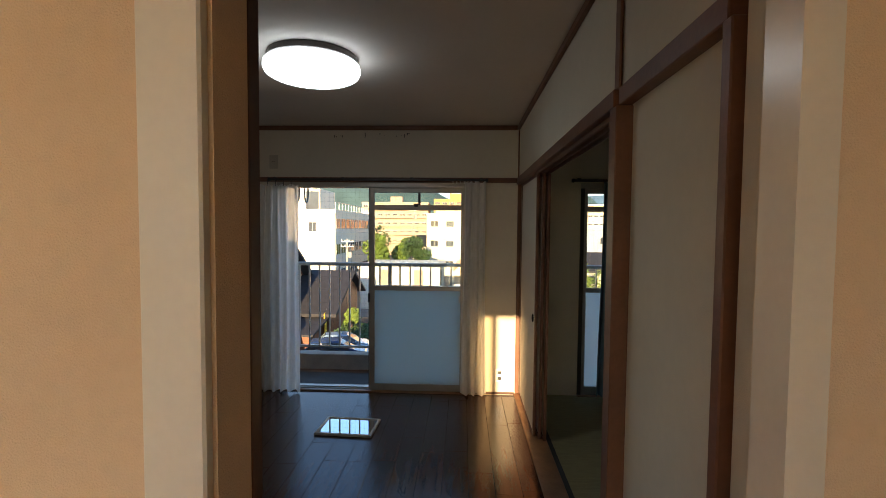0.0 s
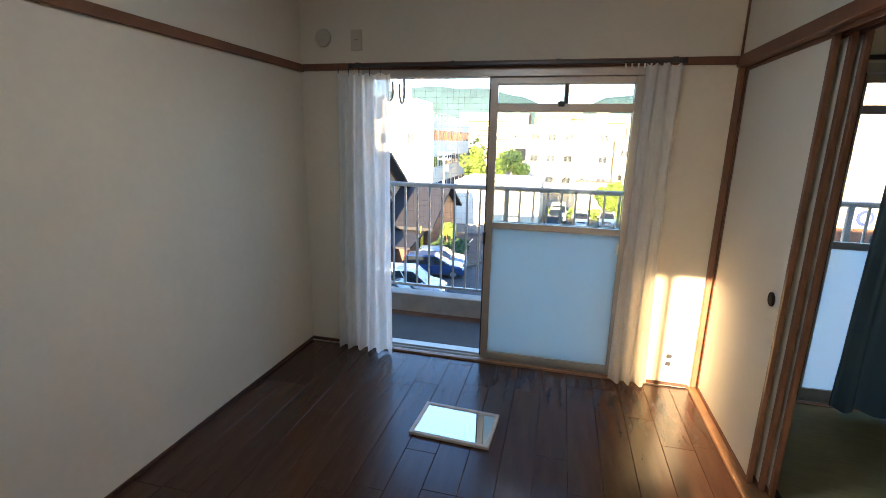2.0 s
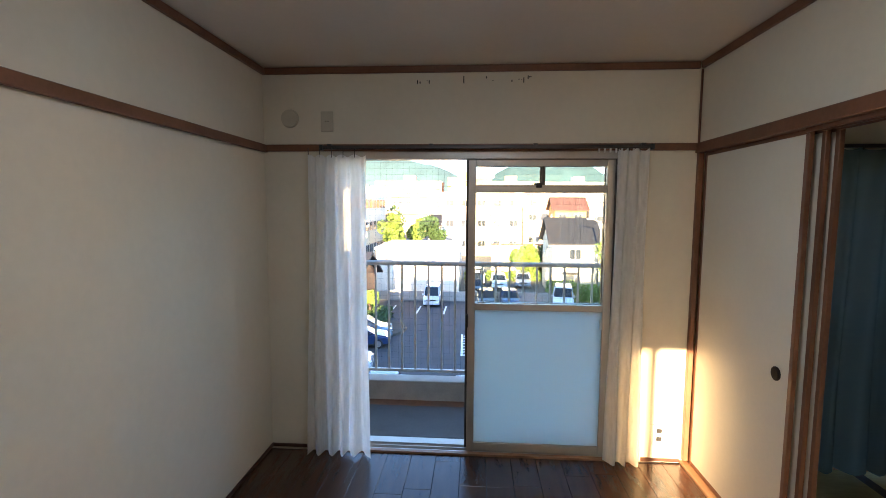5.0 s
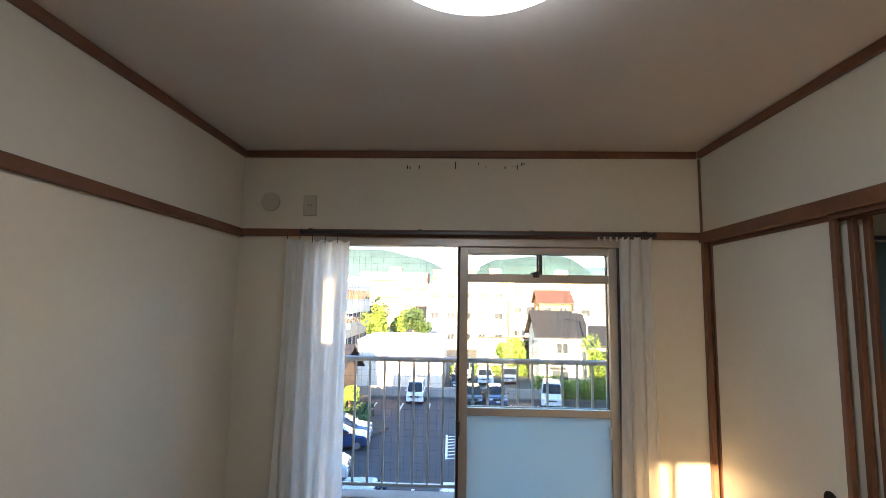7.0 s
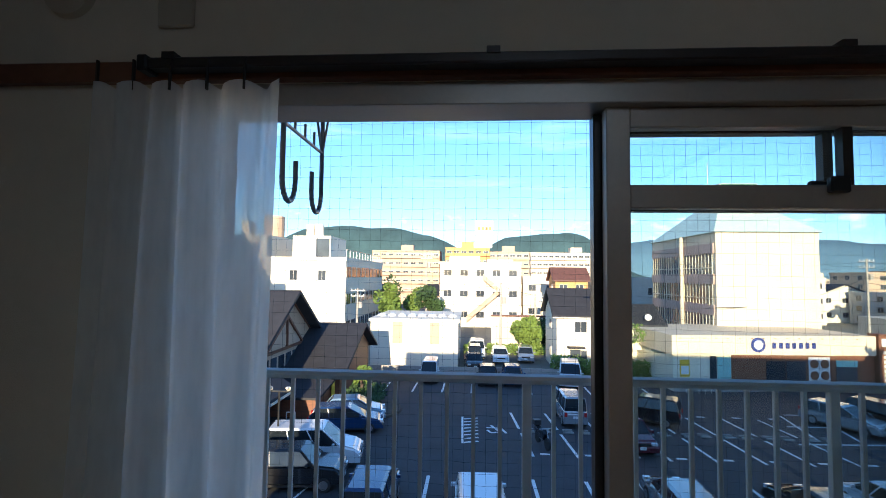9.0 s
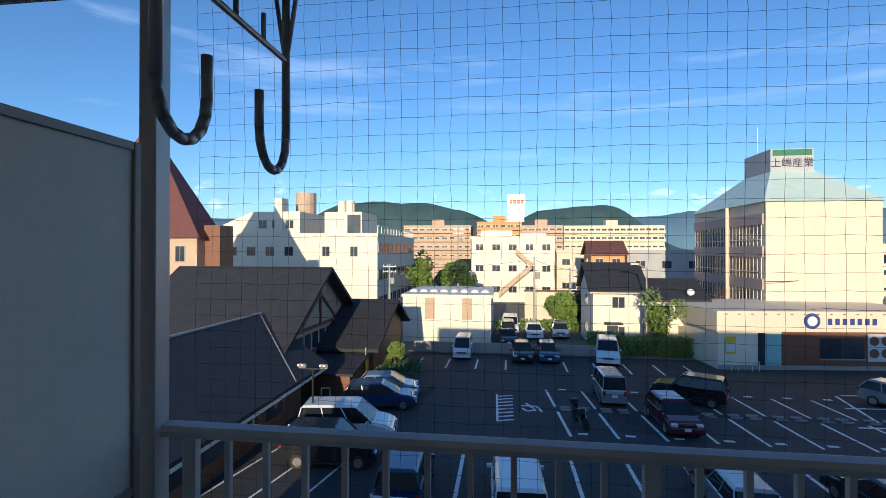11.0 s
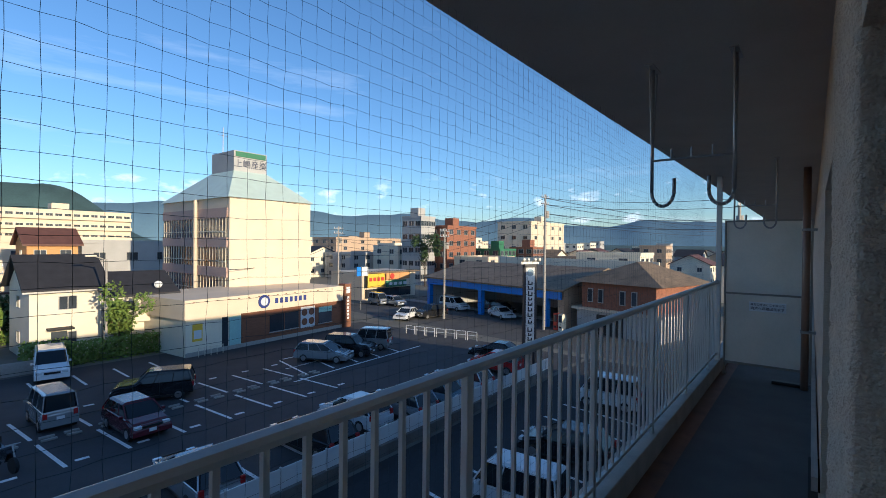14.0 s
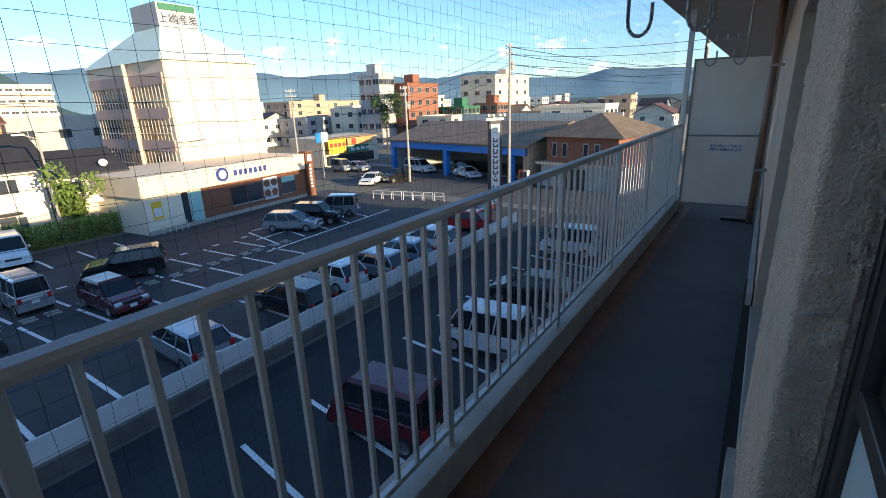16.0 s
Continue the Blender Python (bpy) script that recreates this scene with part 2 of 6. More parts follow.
def struct(name, boxes, material, label="", bevel=0.0):
    bm = bmesh.new()
    for b in boxes:
        bx(bm, *b)
    return tagged(part(name, bm, material, bevel=bevel), label, kind="structure")


def thing(name, label, category, group="", m=None):
    ob = tagged(new(name), label, category, group)
    if m is not None:
        ob.matrix_basis = m
    return ob


def text(name, body, size, m, material, parent):
    cu = bpy.data.curves.new(name, "FONT")
    cu.body, cu.size, cu.align_x, cu.align_y, cu.extrude = body, size, "CENTER", "CENTER", 0.004
    tmp = bpy.data.objects.new(name, cu)
    scene.collection.objects.link(tmp)
    me = bpy.data.meshes.new_from_object(tmp.evaluated_get(bpy.context.evaluated_depsgraph_get()))
    bpy.data.objects.remove(tmp)
    me.materials.clear()
    me.materials.append(material)
    ob = new(name, me)
    ob.parent = parent
    ob.matrix_basis = m
    return ob


# ---- apartment shell ----
XL, H, YB, YHALL = -2.55, 2.35, -3.5, -6.0
WX0, WX1, WZ = -2.13, -0.42, 1.86          # living room window
RX0, RX1, RXE = 0.53, 2.25, 2.75           # second room window and far wall
struct("floor_slab", [(XL - 0.15, RXE + 0.15, YHALL - 0.15, 0.25, -0.25, -0.03)], M_JOINT, "dark subfloor under the boards")
def window_wall(y0, y1, m, name, label, rev=0.0):
    w0, w1, r0, r1, wz = WX0 + rev, WX1 - rev, RX0 + rev, RX1 - rev, WZ - rev
    struct(name, [(-11, w0, y0, y1, -0.25, 2.45), (w0, w1, y0, y1, wz, 2.45), (w1, r0, y0, y1, -0.25, 2.45),
                  (r0, r1, y0, y1, wz, 2.45), (r1, 30, y0, y1, -0.25, 2.45), (w0, w1, y0, y1, -0.25, -0.035), (r0, r1, y0, y1, -0.25, -0.035)], m, label)
window_wall(0.0, 0.1, M_WALL, "wall_north", "cream papered wall around the balcony windows")
window_wall(0.1, 0.19, M_STUCCO, "wall_facade", "coarse beige roughcast outer wall of the balcony", 0.006)
# lumpy roughcast coat of the pier between the windows, turning into the reveal
xa_, xb_, step_ = RX0 - 0.03, WX1 - 0.003, 0.011
way = [(xa_ - i * step_, 0.191, 0, 1) for i in range(int((xa_ - xb_) / step_))] + [(xb_ + 0.004, 0.19, -0.4, 0.9), (xb_, 0.185, -0.9, 0.4)] + [(xb_, 0.18 - i * step_, -1, 0) for i in range(7)]
nzr = 236
rv, rf = [], []
for j in range(nzr + 1):
    z = -0.16 + j * 2.6 / nzr
    for i, (x, y, ox, oy) in enumerate(way):
        q = (x * 46, (y + i * 0.004) * 46, z * 46)
        h_ = max(0.0, 0.45 + noise.noise(q)) * 0.011 + 0.002 + 0.003 * noise.noise((q[0] * 2.3, q[1] * 2.3, q[2] * 2.3))
        rv.append((x + ox * h_, y + oy * h_, z))
nw = len(way)
for j in range(nzr):
    for i in range(nw - 1):
        rf.append((j * nw + i, (j + 1) * nw + i, (j + 1) * nw + i + 1, j * nw + i + 1))
rme = bpy.data.meshes.new("wall_roughcast")
rme.from_pydata(rv, [], rf)
rme.materials.append(M_STUCCO)
for p_ in rme.polygons:
    p_.use_smooth = True
tagged(new("wall_roughcast", rme), "coarse beige roughcast coat on the pier between the windows", kind="structure")
struct("wall_west", [(XL - 0.15, XL, YB, 0, -0.03, H + 0.1)], M_WALL, "plain cream papered wall")
struct("ceiling", [(XL - 0.15, 0.0, YB - 0.1, 0, H, H + 0.1)], M_CEIL, "matt off-white papered ceiling")
struct("ceiling_room", [(0.1, RXE, YB - 0.1, 0, H, H + 0.1)], M_CEIL, "matt off-white ceiling of the tatami room")
struct("ceiling_hall", [(XL - 0.15, RXE, YHALL, YB - 0.1, H, H + 0.1)], M_CEIL, "plain hall ceiling")
# wall between the rooms: above the lintel, and the solid stretch by the closet
struct("wall_east", [(0.0, 0.1, YB, 0, 1.90, H + 0.1), (0.03, 0.1, -3.22, -2.63, -0.03, 1.90), (0.0, 0.1, YB, -3.26, -0.03, 1.90)], M_WALL, "cream papered wall above the sliding doors")
struct("wall_room_east", [(RXE, RXE + 0.15, YHALL, 0, -0.03, H + 0.1)], M_WALL, "cream wall of the tatami room")
# partition to the hall with its opening, and the hall behind
OX0, OX1 = -0.745, -0.11
struct("wall_south", [(XL - 0.15, OX0 - 0.05, YB - 0.1, YB, -0.03, H + 0.1), (OX1 + 0.045, RXE, YB - 0.05, YB, -0.03, H + 0.1), (OX0 - 0.05, OX1 + 0.045, YB - 0.1, YB, 2.02, H + 0.1)], M_HALLW, "beige papered hall partition")
struct("wall_hall_west", [(XL - 0.15, XL, YHALL, YB - 0.1, -0.03, H + 0.1)], M_HALLW, "beige hall wall")
# Hall wall lies out of view; its openings are sized for the sun beam.
BX0, BX1, BZ0, BZ1 = -1.12, -0.325, 0.28, 1.88
# The wider west opening is added to bounce sun into the hall.
struct("wall_hall_south", [(XL - 0.15, -2.25, YHALL - 0.15, YHALL, -0.03, H + 0.1), (-1.2, BX0, YHALL - 0.15, YHALL, -0.03, H + 0.1), (-2.25, -1.2, YHALL - 0.15, YHALL, -0.03, 0.25), (-2.25, -1.2, YHALL - 0.15, YHALL, 2.1, H + 0.1), (BX1, RXE, YHALL - 0.15, YHALL, -0.03, H + 0.1),
                           (BX0, BX1, YHALL - 0.15, YHALL, -0.03, BZ0), (BX0, BX1, YHALL - 0.15, YHALL, BZ1, H + 0.1)], M_HALLW, "unseen beige hall wall with openings placed to let the sun in")
struct("hall_window_frame", [(-0.585, -0.535, YHALL - 0.1, YHALL - 0.05, BZ0, BZ1)], M_DARKWOOD, "dark mullion of the hall window")
# Unseen frosted pane, added to spread more light through the hall.
struct("hall_window_frosted", [(BX0, -0.665, YHALL - 0.08, YHALL - 0.075, BZ0, BZ1)], M_FROST, "unseen frosted pane added to brighten the hall")
# Unseen tinted pane, added to dim the beam beside the mullion.
struct("hall_window_pane", [(-0.665, -0.585, YHALL - 0.08, YHALL - 0.075, BZ0, BZ1)], glass("beam_dimming_glass", 0.0, (0.8, 0.76, 0.68)), "unseen tinted pane added to dim part of the sun beam")
struct("floor_hall", [(XL, RXE, YHALL, YB - 0.1, -0.03, 0.0)], mat("hall_vinyl", (0.32, 0.22, 0.13), 0.4, vary=0.15), "brown hall vinyl floor")
struct("door_frame", [(OX0 - 0.05, OX0 - 0.002, YB - 0.104, YB - 0.024, 0, 2.0), ], M_HALLW, "beige painted door jamb")
struct("door_post", [(OX0 - 0.03, OX0, YB - 0.024, YB + 0.004, 0, 1.97), (OX0, OX1, YB - 0.08, YB + 0.012, 1.97, 2.018)], M_DARKWOOD, "dark brown wooden door post")
struct("door_lining", [(OX1, OX1 + 0.045, YB - 0.055, YB + 0.012, 0, 2.016)], mat("white_gloss_paint", (0.74, 0.72, 0.66), 0.25, vary=0.05), "glossy white door lining")
struct("hall_strip", [(OX0 - 0.075, OX0 - 0.006, YB - 0.122, YB - 0.104, 0, 2.05)], M_WHITE, "narrow white strip beside the door", 0.003)

# trims
t = 0.022
struct("trim_ceiling", [(XL, XL + t, YB, 0, H - 0.04, H - 0.002), (-t, -0.001, YB, -0.025, H - 0.04, H - 0.002), (XL + t, -t, -t, -0.001, H - 0.04, H - 0.002)], M_WOOD, "brown wooden ceiling moulding", 0.003)
struct("trim_rail", [(XL, XL + t, YB, 0, 1.855, 1.90), (XL + t, -0.01, -t, -0.001, 1.86, 1.90)], M_WOOD, "brown wooden picture rail", 0.003)
struct("trim_lintel", [(-0.022, 0.11, -2.61, 0, 1.845, 1.90), (-0.012, 0.029, -3.22, -2.63, 1.845, 1.90)], M_WOOD, "brown wooden lintel over the sliding doors", 0.003)
struct("lintel_track", [(0.005, 0.012, -2.57, -0.86, 1.828, 1.846), (0.042, 0.05, -2.57, -0.86, 1.828, 1.846), (0.08, 0.088, -2.57, -0.86, 1.828, 1.846)], M_WOOD, "grooved track of the sliding doors")
struct("trim_corner", [(-0.012, 0.018, -0.03, -0.001, 0.02, 1.845), (-0.012, -0.001, -0.012, -0.001, 1.9, H - 0.04)], M_WOOD, "narrow brown corner post", 0.003)
struct("post_closet", [(-0.022, 0.11, -2.64, -2.575, 0, 1.844), (-0.012, -0.002, -2.63, -2.585, 1.9, H - 0.04), (-0.018, 0.05, -3.245, -3.213, 0, 1.844), (-0.012, -0.002, -3.243, -3.215, 1.9, H - 0.04)], M_WOOD, "brown wooden posts", 0.003)
struct("threshold", [(-0.022, 0.11, -2.575, 0, -0.028, 0.012)], M_SILL, "worn brown wooden threshold of the sliding doors", 0.004)
struct("baseboard", [(XL, XL + 0.008, YB, 0, 0, 0.02), (XL, WX0 - 0.04, -0.008, -0.001, 0, 0.02), (WX1 + 0.04, -0.02, -0.008, -0.001, 0, 0.02)], M_DARKWOOD, "thin dark skirting strip")

# sliding paper doors (one closed panel, a second one behind it)
def fusuma(x, y0, y1, label):
    f = thing("sliding_door", label, "sliding door", "paper sliding doors")
    pbox("panel", (x + 0.004, x + 0.016, y0 + 0.02, y1 - 0.02, 0.035, 1.835), M_FUSUMA, f)
    for d in ((y0, y0 + 0.022), (y1 - 0.022, y1)):
        pbox("stile", (x, x + 0.02, d[0], d[1], 0.014, 1.843), M_WOOD, f, bevel=0.002)
    for z in ((0.014, 0.036), (1.825, 1.843)):
        pbox("rail", (x, x + 0.02, y0 + 0.022, y1 - 0.022, z[0], z[1]), M_WOOD, f)
    return f
f1 = fusuma(0.02, -0.862, -0.032, "cream paper sliding door with a round dark pull, closed")
bm = bmesh.new()
bmesh.ops.create_cone(bm, cap_ends=True, segments=24, radius1=0.03, radius2=0.03, depth=0.006, matrix=pose(0.022, -0.76, 0.83, 0, 90, 0))
M_PULL = mat("dark_pull", (0.016, 0.012, 0.010), 0.75, spec=0.15)
part("pull", bm, M_PULL, f1, "round dark metal finger pull")
bm = bmesh.new()
bmesh.ops.create_cone(bm, cap_ends=True, segments=24, radius1=0.022, radius2=0.022, depth=0.004, matrix=pose(0.0185, -0.76, 0.83, 0, 90, 0))
part("pull_dish", bm, M_PULL, f1)
fusuma(0.054, -0.90, -0.07, "second paper sliding door stacked behind the first")
fusuma(0.082, -0.93, -0.10, "third paper sliding door pushed open")

# ceiling lamp
L = thing("ceiling_light", "round white glowing ceiling light on a dark base", "ceiling light", m=pose(-1.27, -1.66, H))
bm = bmesh.new()
prof = [(0.0, -0.118), (0.15, -0.116), (0.21, -0.109), (0.236, -0.095), (0.246, -0.072), (0.243, -0.05), (0.232, -0.04), (0.0, -0.035)]
for (r0, z0), (r1, z1) in zip(prof, prof[1:]):
    for i in range(48):
        a, b = 2 * math.pi * i / 48, 2 * math.pi * (i + 1) / 48
        q = [(r0 * math.cos(a), r0 * math.sin(a), z0), (r0 * math.cos(b), r0 * math.sin(b), z0), (r1 * math.cos(b), r1 * math.sin(b), z1), (r1 * math.cos(a), r1 * math.sin(a), z1)]
        bm.faces.new([bm.verts.new(p) for p in q])
bmesh.ops.remove_doubles(bm, verts=bm.verts, dist=1e-4)
part("diffuser", bm, M_LAMP, L, "glowing white cover", smooth=True)
bm = bmesh.new()
bmesh.ops.create_cone(bm, cap_ends=True, segments=40, radius1=0.232, radius2=0.225, depth=0.032, matrix=pose(0, 0, -0.018))
part("base", bm, M_BRONZE, L)
pbox("bracket", (-0.03, 0.06, 0.14, 0.2, -0.04, -0.001), M_BRONZE, L, bevel=0.004)

# plates and outlets
def disc_y(bm, x, z, r, y0, y1, n=28):
    bmesh.ops.create_cone(bm, cap_ends=True, segments=n, radius1=r, radius2=r * 0.93, depth=y1 - y0, matrix=pose(x, (y0 + y1) / 2, z, 90, 0, 0))
v = thing("vent_cap", "round beige wall vent cap", "vent")
bm = bmesh.new(); disc_y(bm, -2.385, 2.055, 0.055, -0.014, -0.0005)
part("cap", bm, M_BEIGEP, v)
v = thing("switch_plate", "beige blank wall plate with a small socket", "wall plate")
pbox("plate", (-2.195, -2.12, -0.01, -0.0005, 1.975, 2.095), M_BEIGEP, v, bevel=0.003)
for xx in (-2.165, -2.15):
    pbox("screw", (xx - 0.003, xx + 0.003, -0.012, -0.008, 2.033, 2.039), M_BLACK, v)
def outlet(x, z, mt, label):
    o = thing("wall_outlet", label, "outlet", "wall outlets")
    pbox("plate", (x - 0.035, x + 0.035, -0.009, -0.0005, z - 0.06, z + 0.06), mt, o, bevel=0.002)
    for dz in (-0.028, 0.022):
        pbox("socket", (x - 0.016, x + 0.016, -0.0105, -0.008, z + dz - 0.012, z + dz + 0.015), M_BLACK, o)
outlet(-0.148, 0.17, M_WHITE, "white double wall outlet low on the wall")
outlet(0.21, 0.17, M_BEIGEP, "grey double wall outlet in the tatami room")
random.seed(4)
for i in range(14):
    xx = -1.75 + random.random() * 0.85
    pbox("pin_hole", (xx, xx + 0.006, -0.0022, -0.0004, 2.245 + random.random() * 0.04, 2.253 + random.random() * 0.04), M_BLACK, bpy.data.objects["wall_north"])
hk = thing("wall_hook", "small white hook on the moulding", "hook")
pbox("hook_body", (XL + t, XL + 0.05, -1.55, -1.535, 2.30, 2.33), M_WHITE, hk, bevel=0.003)

# framed mirror lying on the floor
mr_ = thing("framed_mirror", "mirror in a pale wooden frame lying on the floor", "mirror", m=pose(-1.302, -0.772, 0.001, 0, 0, -3))
mw, mh = 0.205, 0.147
for nm, d in (("frame_side", (-mw, -mw + 0.02, -mh, mh, 0, 0.016)), ("frame_side", (mw - 0.02, mw, -mh, mh, 0, 0.016)), ("frame_end", (-mw + 0.02, mw - 0.02, -mh, -mh + 0.02, 0, 0.016)), ("frame_end", (-mw + 0.02, mw - 0.02, mh - 0.02, mh, 0, 0.016))):
    pbox(nm, d, M_FRAMEW, mr_, bevel=0.002)
pbox("mirror_pane", (-mw + 0.018, mw - 0.018, -mh + 0.018, mh - 0.018, 0.002, 0.01), M_MIRROR, mr_)

# ---- windows ----
def window_set(name, x0, x1, open_, label):
    w = tagged(new(name), label, kind="structure")
    pbox("frame_head", (x0, x1, 0.0, 0.099, WZ - 0.045, WZ), M_ALU, w, bevel=0.002)
    for i in range(3):
        pbox("sill_track", (x0, x1, 0.012 + i * 0.04, 0.018 + i * 0.04, -0.012, 0.006), M_ALU, w)
    pbox("sill", (x0, x1, 0.0, 0.20, -0.034, -0.012), M_ALU, w, bevel=0.002)
    pbox("wood_sill", (x0, x1, -0.03, -0.001, -0.02, 0.012), M_SILL, w)
    for xa, xb in ((x0, x0 + 0.035), (x1 - 0.035, x1)):
        pbox("frame_jamb", (xa, xb, 0.0, 0.099, -0.012, WZ - 0.045), M_BRONZE, w, bevel=0.002)
    def sash(sx0, sx1, y, mt):
        s = pbox("sash", (sx0, sx0 + 0.045, y, y + 0.032, 0.006, WZ - 0.045), mt, w, bevel=0.002)
        pbox("stile", (sx1 - 0.045, sx1, y, y + 0.032, 0.006, WZ - 0.045), mt, s, bevel=0.002)
        for z0, z1 in ((0.006, 0.06), (0.905, 0.945), (1.62, 1.665), (WZ - 0.085, WZ - 0.046)):
            pbox("cross_rail", (sx0 + 0.045, sx1 - 0.045, y + 0.002, y + 0.03, z0, z1), mt, s, bevel=0.002)
        mid = sx0 + 0.045 + (sx1 - sx0 - 0.09) * 0.52
        pbox("transom_bar", (mid - 0.009, mid + 0.009, y + 0.006, y + 0.026, 1.665, WZ - 0.085), M_BRONZE, s)
        pbox("latch", (mid - 0.045, mid - 0.01, y - 0.014, y + 0.002, 1.648, 1.678), M_BLACK, s, bevel=0.003)
        pbox("handle", (sx1 - 0.06, sx1 - 0.045, y - 0.004, y + 0.004, 0.80, 0.86), M_WHITE, s, bevel=0.001)
        for z0, z1, g in ((0.06, 0.905, M_FROST), (0.945, 1.62, M_GLASS), (1.665, WZ - 0.085, M_GLASS)):
            p = pbox("pane", (sx0 + 0.045, sx1 - 0.045, y + 0.014, y + 0.018, z0, z1), g, s)
            p.visible_shadow = g == M_FROST
    mid = (x0 + x1) / 2
    if open_:
        sash(mid - 0.036, x1 - 0.035, 0.022, M_ALU)
        sash(mid - 0.05, x1 - 0.036, 0.062, M_BRONZE)
    else:
        sash(mid - 0.025, x1 - 0.035, 0.022, M_ALU)
        sash(x0 + 0.035, mid + 0.025, 0.068, M_ALU)
    pbox("lock", (mid - 0.046, mid - 0.03, 0.0, 0.02, 0.80, 0.88), M_BLACK, w, bevel=0.003)
    return w
window_set("window_1", WX0, WX1, True, "aluminium sliding balcony window, slid half open")
window_set("window_2", RX0, RX1, False, "closed aluminium sliding window of the tatami room")

# curtain rails
def rail(x0, x1, label):
    r = thing("curtain_rail", label, "curtain rail")
    pbox("track", (x0, x1, -0.062, -0.035, 1.868, 1.888), M_BRONZE, r, bevel=0.003)
    pbox("track_rear", (x0 + 0.03, x1 - 0.03, -0.034, -0.023, 1.872, 1.884), M_BRONZE, r)
    for k in range(4):
        xx = x0 + 0.05 + (x1 - x0 - 0.1) * k / 3
        pbox("bracket", (xx - 0.012, xx + 0.012, -0.066, -0.022, 1.884, 1.896), M_BRONZE, r)
    for xx in (x0, x1):
        pbox("end_cap", (xx - 0.01, xx + 0.01, -0.068, -0.03, 1.862, 1.892), M_BLACK, r, bevel=0.003)
    for k in range(7):
        xx = x1 - 0.10 - 0.032 * k
        pbox("runner", (xx - 0.004, xx + 0.004, -0.054, -0.044, 1.845, 1.869), M_WHITE, r)
    return r
rail(-2.18, -0.28, "dark metal curtain rail over the balcony window")
rail(0.45, 2.35, "dark curtain rail in the tatami room")

def curtain(name, label, x0, x1, top, bot, folds, depth, y, m, spread=0.0, seed=1):
    rng = random.Random(seed)
    nx, nz = folds * 10, 26
    ph = [rng.uniform(-0.5, 0.5) for _ in range(folds + 2)]
    bm = bmesh.new()
    grid = []
    for j in range(nz + 1):
        v_ = j / nz
        row = []
        for i in range(nx + 1):
            u = i / nx
            k = u * folds
            k0 = int(k)
            p = k + 0.45 * (ph[k0] * (1 - (k - k0)) + ph[min(k0 + 1, folds)] * (k - k0))
            amp = depth * (0.45 + 0.75 * v_) * (0.7 + 0.6 * abs(ph[k0]))
            wv = math.sin(2 * math.pi * p) + 0.3 * math.sin(4 * math.pi * p + 3 * v_ + seed)
            c = (x0 + x1) / 2
            x = c + (x0 + u * (x1 - x0) - c) * (1 + spread * v_) + 0.006 * math.sin(5 * v_ + 9 * u)
            row.append(bm.verts.new((x, y + amp * wv - 0.012 * v_, top + (bot - top) * v_ + (0.008 * math.cos(2 * math.pi * p) if j in (0, nz) else 0))))
        grid.append(row)
    for j in range(nz):
        for i in range(nx):
            bm.faces.new((grid[j][i], grid[j][i + 1], grid[j + 1][i + 1], grid[j + 1][i]))
    c = thing(name, label, "curtain", "curtains")
    part("cloth", bm, m, c, smooth=True)
    for i in range(0, nx, 10):
        xx = x0 + (x1 - x0) * i / nx
        pbox("curtain_hook", (xx, xx + 0.003, y - 0.002, y + 0.004, top - 0.01, 1.872), M_BRONZE, c)
    return c
curtain("sheer_curtain", "gathered white sheer curtain hanging at the open window", -2.25, -1.905, 1.825, 0.015, 5, 0.038, -0.085, M_SHEER, spread=0.1, seed=3)
curtain("sheer_curtain", "narrow bunched white sheer curtain beside the window", -0.47, -0.29, 1.86, 0.015, 3, 0.028, -0.06, M_SHEER, spread=0.18, seed=5)
curtain("blackout_curtain", "dark teal lined curtain drawn across the window", 0.70, 1.60, 1.86, 0.03, 7, 0.04, -0.075, M_TEAL, spread=0.06, seed=8)
# teal curtain end lying on the mats
bm = bmesh.new()
g = {}
for i in range(25):
    for j in range(13):
        u, w_ = i / 24, j / 12
        g[i, j] = bm.verts.new((1.0 + 0.9 * u + 0.12 * math.sin(5 * w_), -0.28 - 0.5 * w_ + 0.06 * math.sin(7 * u), 0.018 + 0.035 * abs(math.sin(9 * u + 3 * w_)) * (0.3 + math.sin(3.1 * w_))))
for i in range(24):
    for j in range(12):
        bm.faces.new((g[i, j], g[i + 1, j], g[i + 1, j + 1], g[i, j + 1]))
bc = thing("bundled_cloth", "grey cloth lying crumpled on the tatami", "cloth")
part("cloth", bm, M_TEAL, bc, smooth=True)

# ---- balcony ----
BY, BZ, PXR, PXL = 1.25, -0.17, 5.78, -2.70
struct("balcony_floor", [(-11, 30, 0.2, 1.05, -0.3, BZ)], M_BALFLOOR, "dark grey-blue balcony floor sheet")
struct("balcony_gutter", [(-11, 30, 1.05, 1.2, -0.3, BZ - 0.015)], M_GUTTER, "rust-brown painted balcony gutter")
struct("balcony_kerb", [(-11, 30, 1.2, 1.36, -0.3, -0.01)], M_KERB, "low mortar kerb under the railing", 0.006)
struct("balcony_upstand", [(-11, WX0 - 0.05, 0.2, 0.235, BZ, 0.06), (WX1 + 0.05, RX0 - 0.05, 0.2, 0.235, BZ, 0.06), (RX1 + 0.05, 30, 0.2, 0.235, BZ, 0.06)], M_KERB, "low mortar upstand at the foot of the wall")
struct("roof_slab", [(-11, 30, YHALL - 0.3, 1.45, 2.45, 2.62)], M_SOFFIT, "grey painted concrete balcony soffit and roof slab")
struct("wall_building_side", [(-11.1, -10.9, YHALL - 0.15, 0.2, -7.8, 2.45), (29.9, 30.1, YHALL - 0.15, 0.2, -7.8, 2.45)], M_STUCCO, "roughcast end wall")
